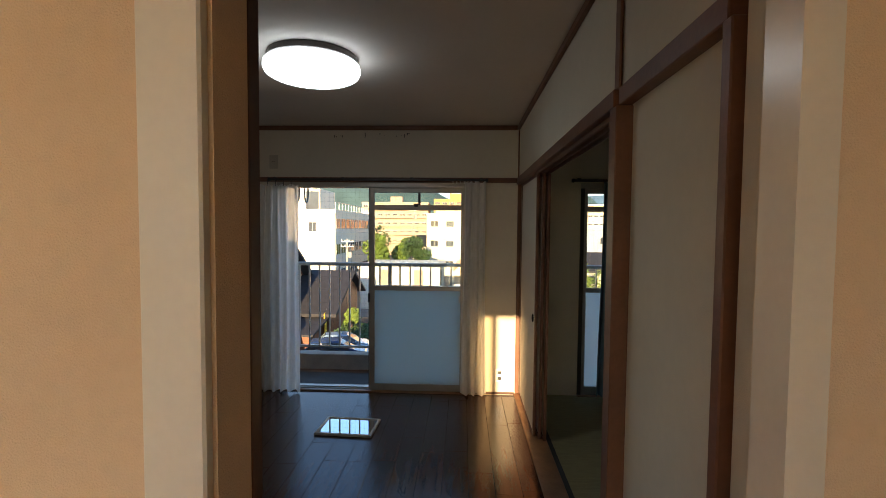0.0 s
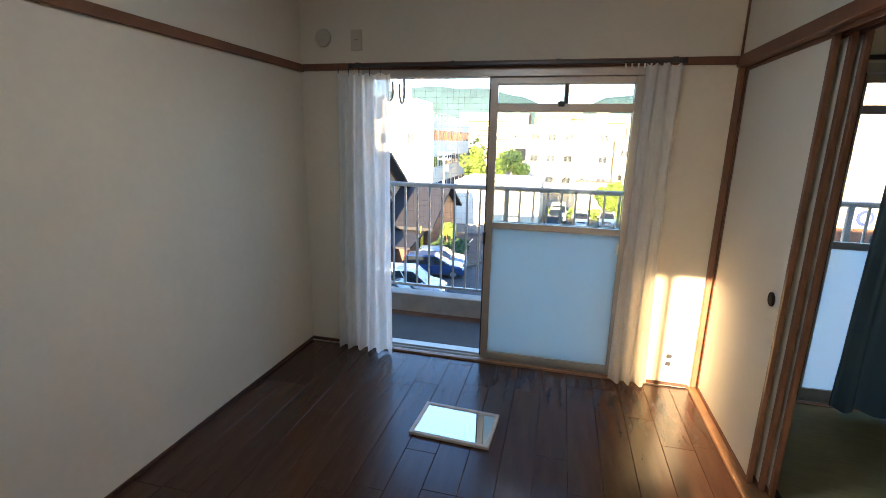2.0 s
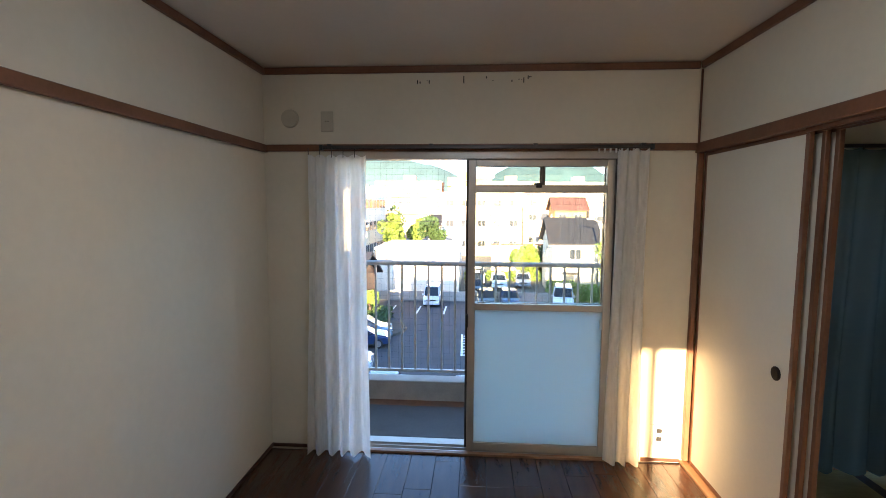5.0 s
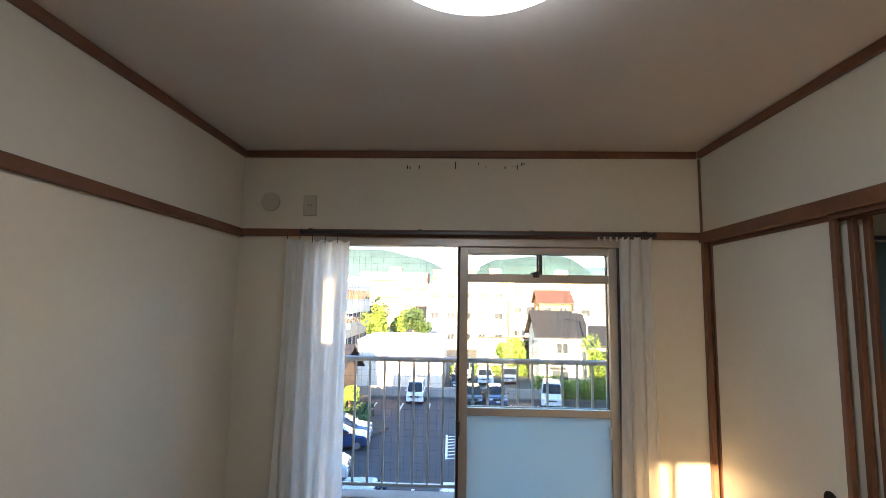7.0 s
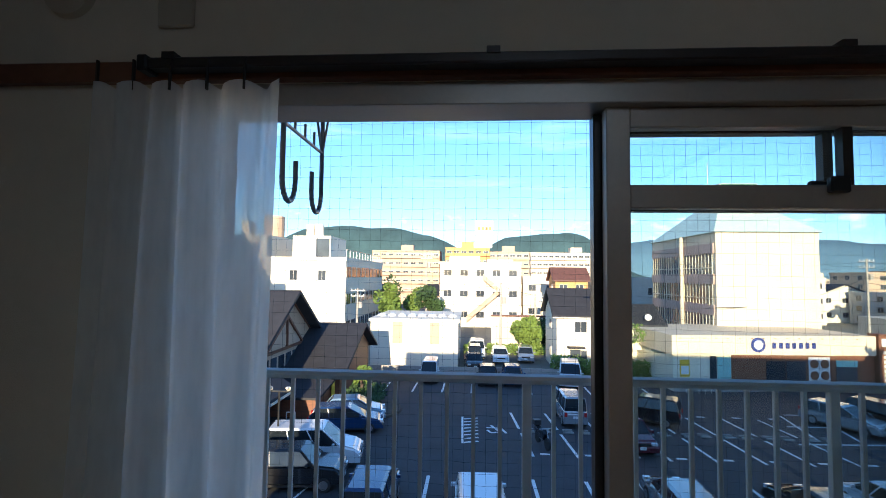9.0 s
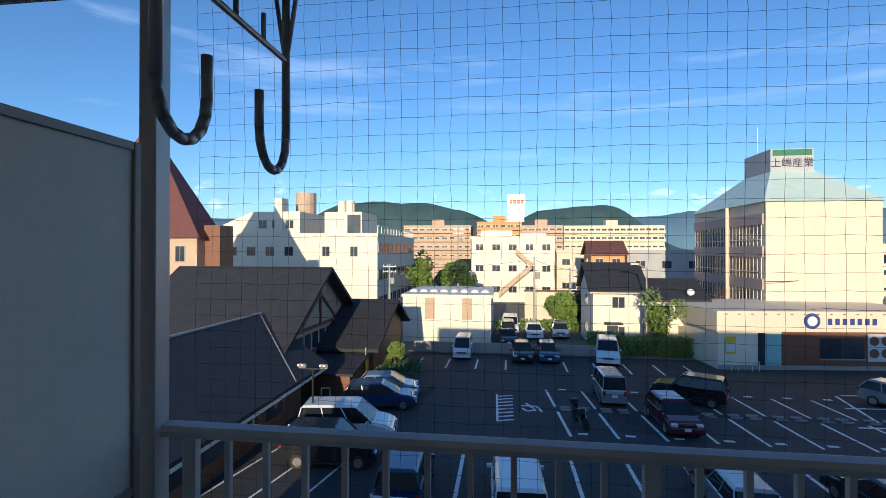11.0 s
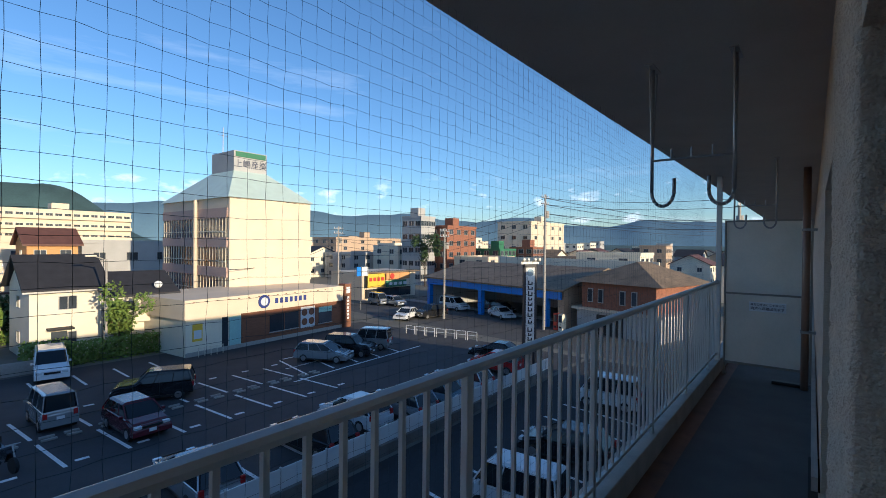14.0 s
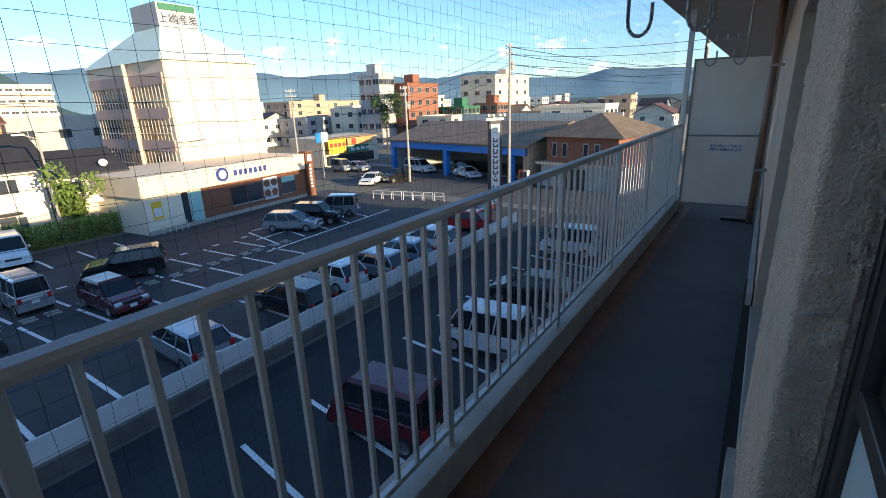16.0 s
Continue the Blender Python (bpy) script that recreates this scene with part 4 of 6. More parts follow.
def hedge(label, x0, x1, y0, y1, z0, z1, m, n, size, seed, name="hedge"):
    rg = random.Random(seed)
    vs, fs = [], []
    for _ in range(n):
        p = Vector((rg.uniform(x0, x1), rg.uniform(y0, y1), rg.uniform(z0, z1 + 0.15 * noise.noise((x0 + len(vs) * 0.01, 3, 1)))))
        u = Vector((rg.gauss(0, 1), rg.gauss(0, 1), rg.gauss(0, 1))).normalized()
        w = u.orthogonal().normalized() * size * rg.uniform(0.5, 1.2)
        u = u * size
        i = len(vs)
        vs.extend((p - u, p + w, p + u, p - w))
        fs.append((i, i + 1, i + 2, i + 3))
    me_ = bpy.data.meshes.new(name)
    me_.from_pydata([tuple(v_) for v_ in vs], [], fs)
    me_.materials.append(m)
    return tagged(new(name, me_), label, "hedge", kind="stuff")

# ---- outside: named buildings ----
# chalet cafe with its wing and annex
C = thing("cafe", "chalet style cafe with steep dark roofs and timbered gable", "cafe building")
bm = bmesh.new(); prism(bm, [(24.5, GZ), (24.5, -5.3), (33.2, 0.1), (38, -2.9), (38, GZ)], -26, -15.2, "x"); part("wall", bm, M_WTAN, C)
bm = bmesh.new(); prism(bm, [(23.6, -5.95), (33.2, 0.05), (38.9, -3.5), (38.9, -3.25), (33.2, 0.32), (23.6, -5.68)], -26.5, -14.2, "x"); part("roof", bm, M_ROOFDK, C, "steep dark roof")
bm = bmesh.new(); prism(bm, [(-20.8, GZ), (-20.8, -5.2), (-17.1, -2.75), (-13.4, -5.2), (-13.4, GZ)], 11, 26, "y"); part("wing_wall", bm, M_WBROWN, C)
bm = bmesh.new(); prism(bm, [(-21.6, -5.75), (-17.1, -2.77), (-12.6, -5.75), (-12.6, -5.5), (-17.1, -2.52), (-21.6, -5.5)], 10.5, 28.2, "y"); part("wing_roof", bm, M_ROOFDK, C)
bm = bmesh.new(); prism(bm, [(33.5, GZ), (33.5, -5.2), (39, -2.9), (43, -4.8), (43, GZ)], -17, -11.2, "x"); part("annex_wall", bm, M_WBROWN, C)
bm = bmesh.new(); prism(bm, [(32.4, -5.75), (39, -2.85), (43.8, -5.2), (43.8, -5.0), (39, -2.6), (32.4, -5.5)], -17, -10.5, "x"); part("annex_roof", bm, M_ROOFDK, C)
bm = bmesh.new(); prism(bm, [(28.8, -6.5), (33.4, -5.9), (33.4, -5.75), (28.8, -6.35)], -15.2, -11.2, "x"); part("porch_roof", bm, M_ROOFDK, C)
bm = bmesh.new(); rod(bm, (-17.1, 10.5, -2.5), (-17.1, 28.2, -2.5), 0.09, 6); part("ridge_cap", bm, M_CONC, C, "pale ridge flashing")
bm = bmesh.new(); rod(bm, (-17.1, 28.1, -2.6), (-12.7, 23.8, -5.5), 0.09, 6); part("valley_flashing", bm, M_CONC, C)
pbox("porch_wall", (-15.1, -11.6, 29.4, 33.4, GZ, -6.3), M_WBROWN, C)
for ya, za, yb, zb in ((24.2, -5.5, 33.2, 0.1), (33.2, 0.1, 38.4, -3.1), (27.2, -3.9, 36.2, -3.9), (33.2, 0.0, 33.2, -3.9), (29.5, -3.9, 33.2, -1.6), (36.4, -3.9, 33.2, -1.6), (26.2, -5.6, 37.5, -5.6)):
    bm = bmesh.new(); rod(bm, (-15.14, ya, za), (-15.14, yb, zb), 0.13, 4); part("timber", bm, M_WBROWN, C)
for k in range(6):
    pbox("gable_window", (-15.25, -15.15, 28.0 + k * 1.3, 28.9 + k * 1.3, -5.4, -4.3), M_WIN, C)
pbox("gable_sign", (-15.3, -15.16, 30.4, 36, -3.7, -2.9), M_WTAN, C)
for k in range(7):
    pbox("sign_bar", (-15.34, -15.29, 30.6 + k * 0.75, 31.15 + k * 0.75, -3.6, -3.05), P_LBLUE, C, "pale blue sign bars")
for k in range(5):
    pbox("wing_window", (-13.45, -13.36, 12 + k * 2.5, 13.6 + k * 2.5, -7.0, -5.8), M_WIN, C)
    pbox("eave_gutter", (-12.75, -12.55, 10.6 + k * 3.5, 14.05 + k * 3.5, -5.82, -5.68), M_WWHITE, C)
pbox("awning", (-14.9, -13.5, 25.2, 26.8, -5.9, -5.75), M_RED, C, "red awning edge")
pbox("awning", (-14.9, -13.7, 27.2, 28.5, -5.9, -5.75), P_WHITE, C)
ys_ = thing("banner_flag", "yellow upright banner by the cafe entrance", "banner")
pbox("flag", (-11.45, -11.4, 32.3, 33.0, GZ + 0.6, GZ + 2.4), M_YELLOW, ys_)
pbox("pole", (-11.46, -11.42, 33.0, 33.04, GZ, GZ + 2.6), M_STEEL, ys_)
for sx, sy in ((-10.9, 21.8),):
    s_ = thing("spot_lamp_post", "dark lamp post with four white spotlights", "lamp")
    bm = bmesh.new(); rod(bm, (sx, sy, GZ), (sx, sy, GZ + 3.6), 0.05); part("post", bm, M_BLACK, s_)
    pbox("bar", (sx - 0.7, sx + 0.7, sy - 0.03, sy + 0.03, GZ + 3.55, GZ + 3.62), M_BLACK, s_)
    for dx in (-0.65, -0.45, 0.45, 0.65):
        bm = bmesh.new(); bmesh.ops.create_cone(bm, cap_ends=True, segments=10, radius1=0.12, radius2=0.06, depth=0.25, matrix=pose(sx + dx, sy - 0.1, GZ + 3.75, 70, 0, 0)); part("spotlight", bm, M_WWHITE, s_)
# church
def loft_(bm):
    base = [bm.verts.new(p) for p in ((-43.0, 39.6, 2.7), (-29.3, 39.6, 2.7), (-29.3, 43.6, 2.7), (-43.0, 43.6, 2.7))]
    tip = [bm.verts.new(p) for p in ((-36.9, 41.6, 13.0), (-35.6, 41.6, 13.0))]
    for f in ((base[0], base[1], tip[1], tip[0]), (base[1], base[2], tip[1]), (base[2], base[3], tip[0], tip[1]), (base[3], base[0], tip[0])):
        bm.faces.new(f)
    bm.faces.new(base[::-1])
CH = thing("church", "beige church with a steep dark red roof and white cross", "church")
pbox("wall", (-42.4, -29.8, 40, 43.2, GZ, 2.9), M_WTAN, CH)
bm = bmesh.new()
loft_(bm)
part("roof", bm, M_ROOFRED, CH, "steep dark red pyramid roof")
bm = bmesh.new(); bx(bm, -35.9, -35.7, 41.5, 41.7, 12.8, 15.7); bx(bm, -36.7, -34.9, 41.5, 41.7, 14.4, 14.6); part("cross", bm, M_WWHITE, CH, "white cross")
windows(CH, (-38, 40), (-30.2, 40), (1.2,), 3, 0.9, 1.4)
pbox("annex", (-29.8, -28.2, 41, 43.2, GZ, 3.9), M_WBROWN, CH)
# white school-like block
S = block("clinic_building", "large white flat-roofed building with grey side wing", "building", -45, -18.7, 62, 88, 11.2, M_WWHITE, n=0, side=9, rows=3, w=2.2, h=1.4)
windows(S, (-44, 62), (-30, 62), (1.4, -1.8), 5, 1.2, 1.2); windows(S, (-28, 62), (-20, 62), (1.4,), 2, 1.0, 1.3)
bm = bmesh.new(); prism(bm, [(-46, 3.4), (-37, 7.0), (-30, 7.0), (-30, 3.4)], 62.4, 75, "y"); part("upper_storey", bm, M_WWHITE, S)
windows(S, (-36.5, 62.4), (-30.5, 62.4), (5.2,), 3, 1.1, 1.1)
pbox("chimney", (-33.6, -32.5, 62.1, 64, 3.4, 8.9), M_WWHITE, S)
pbox("penthouse", (-27, -21.5, 64, 72, 3.4, 7.0), M_WWHITE, S)
# Dark sheet on the flat wall stands in for a shaded recess.
pbox("recess", (-23.6, -21.7, 63.9, 63.98, 4.0, 6.6), M_WIN, S)
for tx, ty, tw, th, mm in ((-31.5, 68, 2.4, 3.2, M_WTAN), (-24.5, 68, 1.3, 2.0, M_WWHITE), (-26, 68.5, 1.3, 2.0, M_WWHITE)):
    bm = bmesh.new(); bmesh.ops.create_cone(bm, cap_ends=True, segments=16, radius1=tw / 2 if tw < 2 else 1.5, radius2=tw / 2 if tw < 2 else 1.5, depth=th, matrix=pose(tx, ty, 7 + th / 2)); part("water_tank", bm, mm, S)
for k in range(14):
    pbox("roof_rail_post", (-18.85, -18.75, 62.5 + k * 1.9, 62.58 + k * 1.9, 3.9, 5.0), M_STEEL, S)
pbox("roof_rail", (-18.85, -18.75, 62.5, 87.5, 4.95, 5.02), M_STEEL, S)
# low white shed with arched skylights
W = thing("white_shed", "low white windowless building with a row of skylights", "building")
pbox("wall", (-11.9, -2.9, 47, 58, GZ, -3.2), M_WWHITE, W)
pbox("parapet", (-12.05, -2.75, 46.9, 58.1, -3.2, -2.9), M_WWHITE, W)
for xx in (-9.6, -5.8):
    pbox("wall_strip", (xx, xx + 1.0, 46.93, 46.99, GZ + 2.4, -3.25), M_WTAN, W)
for k in range(8):
    bm = bmesh.new(); bmesh.ops.create_uvsphere(bm, u_segments=10, v_segments=6, radius=0.5, matrix=Matrix.Translation((-11.3 + k * 1.1, 50, -2.9)) @ Matrix.Diagonal((1, 1, 0.7, 1))); part("skylight", bm, P_WHITE, W, smooth=True)
pbox("kerb_wall", (-12, 8.5, 43.0, 43.2, GZ, GZ + 0.9), M_CONC, W)
# restaurant
RS = thing("restaurant", "low restaurant with cream fascia and brown panelled front", "restaurant")
def rpt(u):
    return (15.2 + 18.3 * u, 39.6 + 1.9 * u)
def slab(name, u0, u1, z0, z1, off, deep, m, label=""):
    (ax, ay), (bx_, by) = rpt(u0), rpt(u1)
    nx_, ny_ = 0.103, -0.995
    bm = bmesh.new()
    prism(bm, [(ax + nx_ * off, ay + ny_ * off), (bx_ + nx_ * off, by + ny_ * off), (bx_ - nx_ * deep, by - ny_ * deep), (ax - nx_ * deep, ay - ny_ * deep)], z0, z1, "z")
    return part(name, bm, m, RS, label)
slab("body", 0.0, 0.985, GZ, -4.6, 0.0, 9.0, M_WWHITE)
slab("fascia", -0.015, 0.94, -4.75, -3.15, 0.35, 9.3, M_WCREAM, "cream fascia band")
slab("brown_front", 0.27, 0.985, GZ + 0.35, -4.75, 0.06, 0.0, M_WBROWN, "brown panelled front")
slab("plinth", 0.0, 0.985, GZ, GZ + 0.35, 0.12, 0.0, M_CONC)
slab("entrance", 0.17, 0.20, GZ + 0.1, -4.9, 0.05, 0.0, M_WIN)
slab("teal_panel", 0.205, 0.265, GZ + 0.35, -4.95, 0.08, 0.0, M_TEALP)
slab("sign_pylon", 0.945, 1.0, GZ, -2.95, 0.5, 0.5, M_WBROWN, "brown upright sign with white marks")
for k in range(7):
    slab("sign_mark", 0.965, 0.981, -4.6 - k * 0.38, -4.35 - k * 0.38, 0.53, -0.5, P_WHITE)
slab("sign_roundel", 0.957, 0.989, -4.0, -3.3, 0.53, -0.5, P_WHITE)
slab("poster", 0.63, 0.73, -7.1, -4.95, 0.1, -0.06, P_WHITE)
for i in range(2):
    for j in range(2):
        (ax, ay) = rpt(0.655 + 0.05 * i)
        bm = bmesh.new(); bmesh.ops.create_cone(bm, cap_ends=True, segments=16, radius1=0.36, radius2=0.36, depth=0.04, matrix=pose(ax, ay - 0.14, -6.45 + 0.95 * j, 90, 0, 6)); part("poster_disc", bm, M_WBROWN, RS)
for u0, u1, g_ in ((0.43, 0.52, M_WIN), (0.525, 0.615, M_WIN), (0.76, 0.86, M_WIN)):
    slab("front_window", u0, u1, -6.9, -5.3, 0.09, -0.05, g_); slab("window_sill", u0 - 0.004, u1 + 0.004, -7.0, -6.9, 0.14, -0.05, M_WFRAME)
slab("blind", 0.76, 0.86, -5.75, -5.2, 0.12, -0.05, M_TEALP)
slab("notice_board", 0.03, 0.075, -6.6, -5.2, 0.04, -0.0, M_YELLOW); slab("notice_sheet", 0.035, 0.07, -6.4, -5.7, 0.06, -0.02, P_WHITE)
bx0_, by0_ = rpt(0.385)
bm = bmesh.new(); bmesh.ops.create_cone(bm, cap_ends=True, segments=24, radius1=0.62, radius2=0.62, depth=0.06, matrix=pose(bx0_, by0_ - 0.4, -3.9, 90, 0, 6)); part("emblem", bm, M_NAVY, RS, "round blue emblem")
bm = bmesh.new(); bmesh.ops.create_cone(bm, cap_ends=True, segments=24, radius1=0.38, radius2=0.38, depth=0.06, matrix=pose(bx0_, by0_ - 0.43, -3.9, 90, 0, 6)); part("emblem_face", bm, P_WHITE, RS)
for k in range(7):
    slab("sign_letter", 0.45 + k * 0.031, 0.468 + k * 0.031, -4.2, -3.7, 0.38, -0.34, M_NAVY)
for k in range(16):
    slab("fascia_mark", 0.02 + k * 0.055, 0.03 + k * 0.055, -3.42, -3.34, 0.37, -0.34, M_WBROWN)
for k in range(5):
    bm = bmesh.new(); rod(bm, (16.0 + k * 0.5, 39.1, GZ), (16.0 + k * 0.5, 39.1, GZ + 0.8), 0.03); part("barrier_post", bm, M_WWHITE, RS)
bm = bmesh.new(); rod(bm, (16.0, 39.1, GZ + 0.75), (18.0, 39.1, GZ + 0.75), 0.03); part("barrier_rail", bm, M_WWHITE, RS)
# office tower
T = thing("office_building", "four-storey cream office block with a pale green hipped roof", "office building")
tx0, tx1, ty0, ty1, tz = 23.05, 33.05, 48.0, 64.6, 6.3
pbox("wall", (tx0, tx1, ty0, ty1, GZ, tz), M_WCREAM, T)
bm = bmesh.new()
v0 = [bm.verts.new(p) for p in ((tx0 - 0.3, ty0 - 0.3, tz), (tx1 + 0.3, ty0 - 0.3, tz), (tx1 + 0.3, ty1 + 0.3, tz), (tx0 - 0.3, ty1 + 0.3, tz))]
v1 = [bm.verts.new(p) for p in ((26.4, 53.6, 10.0), (30.6, 53.6, 10.0), (30.6, 59.0, 10.0), (26.4, 59.0, 10.0))]
for i in range(4):
    bm.faces.new((v0[i], v0[(i + 1) % 4], v1[(i + 1) % 4], v1[i]))
bm.faces.new(v1); bm.faces.new(v0[::-1])
part("roof", bm, M_ROOFGN, T, "pale green hipped roof")
pbox("sign_box", (26.4, 30.6, 53.6, 59.0, 9.9, 12.4), M_WGREY, T, "grey rooftop sign box")
pbox("sign_band", (26.6, 30.4, 53.5, 53.58, 11.7, 12.3), M_GREENS, T)
text("rooftop_sign", "上嶋産業", 1.05, Matrix.Translation((28.5, 53.56, 10.85)) @ pose(0, 0, 0, 90, 0, 0), M_TEXTB, T)
bm = bmesh.new(); rod(bm, (26.8, 57, 12.4), (26.8, 57, 15.6), 0.05); rod(bm, (26.2, 57, 14.6), (27.4, 57, 14.6), 0.03); part("aerial", bm, M_STEEL, T)
for k in range(3):
    z = -3.3 + 3.15 * k
    pbox("ribbon_window", (tx0 - 0.06, tx0 - 0.02, ty0 + 0.6, ty1 - 0.5, z - 0.95, z + 1.15), M_WIN, T)
    pbox("spandrel", (tx0 - 0.16, tx0 - 0.01, ty0 + 0.3, ty1 - 0.2, z + 1.15, z + 2.2), M_WPINK, T)
    for j in range(23):
        yy = ty0 + 0.6 + (ty1 - ty0 - 1.1) * j / 22
        pbox("mullion", (tx0 - 0.12, tx0 - 0.06, yy - 0.05, yy + 0.05, z - 0.95, z + 1.15), M_WWHITE, T)
    pbox("balcony_rail", (tx0 - 0.14, tx0 - 0.08, ty0 + 0.6, ty1 - 0.5, z - 0.35, z - 0.27), M_WWHITE, T)
    pbox("corner_window", (tx1 - 0.02, tx1 + 0.05, ty0 + 0.8, ty0 + 3.0, z - 0.6, z + 1.0), M_WIN, T)
    pbox("stair_balcony", (tx1, tx1 + 0.9, ty0 + 0.8, ty0 + 3.4, z - 1.7, z - 0.7), M_WCREAM, T)
bm = bmesh.new(); rod(bm, (tx0 - 0.35, ty0 + 7, -4), (tx0 - 0.35, ty0 + 7, tz), 0.2); part("down_pipe", bm, M_WCREAM, T)
# detached white house with dark roofs, and neighbours
hw = house("white two-storey house with a dark grey gable roof", 6.9, 11.6, 46.6, 53.6, 5.7, 8.0, M_WWHITE, M_ROOFDK, "x", 1)
pbox("side_wing", (11.6, 17.0, 46.2, 52.5, GZ, -3.0), M_WWHITE, hw)
bm = bmesh.new(); gable(bm, 11.9, 16.9, 46.2, 52.5, -2.95, -1.35, over=0.45, along="x"); part("wing_roof", bm, M_ROOFDK, hw)
windows(hw, (11.9, 46.2), (16.8, 46.2), (-4.1,), 2, 1.3, 1.0)
pbox("balcony_front", (12.4, 16.6, 45.2, 45.3, -5.2, -4.3), M_WWHITE, hw)
pbox("balcony_deck", (12.4, 16.6, 45.2, 46.2, -5.3, -5.2), M_WWHITE, hw)
for xx in (12.45, 16.45):
    pbox("balcony_post", (xx, xx + 0.1, 45.25, 45.35, GZ, -5.3), M_WFRAME, hw)
pbox("entrance", (8.2, 9.2, 46.53, 46.59, GZ + 0.1, GZ + 2.2), M_WIN, hw)
pbox("canopy", (7.9, 9.5, 45.7, 46.6, GZ + 2.4, GZ + 2.52), M_ROOFDK, hw)
pbox("gutter", (6.4, 12.1, 45.98, 46.1, -2.5, -2.38), M_WFRAME, hw)
pbox("down_pipe", (11.45, 11.55, 46.48, 46.58, GZ, -2.3), M_WFRAME, hw)
for zz in (-6.9, -4.6):
    pbox("cooler_box", (11.75, 12.35, 45.85, 46.19, zz, zz + 0.6), M_WFRAME, hw, bevel=0.03)
bm = bmesh.new(); bmesh.ops.create_cone(bm, cap_ends=True, segments=20, radius1=0.32, radius2=0.2, depth=0.1, matrix=pose(15.6, 46.1, -2.3, 100, 0, -20)); part("dish", bm, P_WHITE, hw, "white dish aerial")
house("orange and brown three-storey house", 11.6, 16.6, 74, 80, 9.0, 10.8, M_WORANGE, M_ROOFBR, "x", 2, storeys=3)
block("warehouse", "grey flat-roofed windowed warehouse building", "building", 18, 30, 78, 90, 9.0, M_WGREY, n=3, rows=2)
ck = block("hospital_building", "white clinic with an outside stair", "building", -7.5, 7.5, 86, 104, 11.5, M_WWHITE, n=5, rows=3, tanks=((-3, 92, 6, 1.8), (4, 92, 5, 1.2)))
bm = bmesh.new(); prism(bm, [(-2.5, GZ + 1), (3.5, GZ + 6.2), (3.5, GZ + 7.2), (-2.5, GZ + 2)], 84.6, 85.6, "y"); part("stair_flight", bm, M_WTAN, ck)
bm = bmesh.new(); prism(bm, [(3.5, GZ + 6.2), (0.5, GZ + 8.8), (0.5, GZ + 9.8), (3.5, GZ + 7.2)], 84.6, 85.6, "y"); part("stair_flight", bm, M_WTAN, ck)
block("workshop", "cream flat-roofed workshop with windows", "building", 8.5, 19, 92, 106, 9.0, M_WCREAM, n=3, rows=2)
for (x0_, x1_, y_, h_, m_, n_, lab) in ((-34, -12, 150, 17, M_WTAN, 9, "tan apartment block with balconies on each storey"), (-10, 4, 148, 18, M_WORANGE, 6, "orange apartment block with a rooftop sign board"), (4, 17, 152, 17, M_WTAN, 6, "tan apartment block with balconies on each storey"), (19, 52, 165, 17.5, M_WCREAM, 16, "long cream apartment block with balcony bands")):
    b_ = block("apartment_block", lab, "apartment block", x0_, x1_, y_, y_ + 12, h_, m_, n=n_, rows=6, w=1.5, h=1.2, side=0, tanks=(((x0_ + x1_) / 2, y_ + 3, 4, 2.5),))
    for k in range(6):
        pbox("balcony_band", (x0_, x1_, y_ - 1.0, y_ - 0.1, GZ + 1.2 + k * h_ / 6.2, GZ + 2.1 + k * h_ / 6.2), m_, b_)
sg = thing("roof_sign", "white rooftop sign with faint letter bars", "sign")
pbox("board", (-0.5, 5.0, 147.5, 148.2, GZ + 22.5, GZ + 27), P_WHITE, sg); pbox("frame", (-0.3, 4.8, 148.3, 149, GZ + 18.5, GZ + 22.5), M_STEEL, sg)
for k in range(4):
    pbox("letter_bar", (0.2 + k * 1.15, 1.1 + k * 1.15, 147.4, 147.49, GZ + 24, GZ + 25.2), M_WORANGE, sg)
# ivy wall and garden
iv = thing("garden_wall", "pale wall overgrown with ivy", "wall")
pbox("wall", (1.0, 11.0, 60, 60.3, GZ, GZ + 4.2), M_WCREAM, iv); pbox("coping", (0.9, 11.1, 59.9, 60.4, GZ + 4.2, GZ + 4.4), M_ROOFBR, iv)
hedge("dense green ivy on the wall", 5.0, 10.8, 59.2, 60.0, GZ + 0.2, GZ + 4.1, M_LEAFD, 1800, 0.16, 21, "ivy")
hedge("sunlit overgrown grass and weeds", -2.5, 10.5, 55.5, 58.8, GZ, GZ + 1.0, M_LEAF, 1500, 0.16, 22, "weeds")
hedge("clipped green hedge before the house", 8.6, 15.2, 43.2, 44.3, GZ, GZ + 1.7, M_LEAF, 3200, 0.10, 23)
hedge("green shrubs along the car park", 6.0, 9.0, 43.3, 45.0, GZ, GZ + 1.9, M_LEAF, 1100, 0.13, 24)
hedge("dark shrubs on the kerbed island", -10.8, -8.0, 29.8, 36.0, GZ, GZ + 0.9, M_LEAFD, 1800, 0.13, 25)
bm = bmesh.new(); bmesh.ops.create_cone(bm, cap_ends=True, segments=28, radius1=2.6, radius2=2.55, depth=0.16, matrix=pose(-8.9, 31.6, GZ + 0.08))
tagged(part("kerb_island", bm, mat("island_soil", (0.07, 0.06, 0.045), 0.9, vary=0.3, scale=2.0)), "dark planted island with a low kerb around the shrubs", kind="structure")
tree("leafy green tree by the house", 12.2, 44.6, 4.4, 1.5, M_LEAF, 31, 2200, 0.13)
tree("slim green tree at the cafe corner", -9.8, 34.6, 2.2, 0.55, M_LEAF, 32, 1200, 0.11)
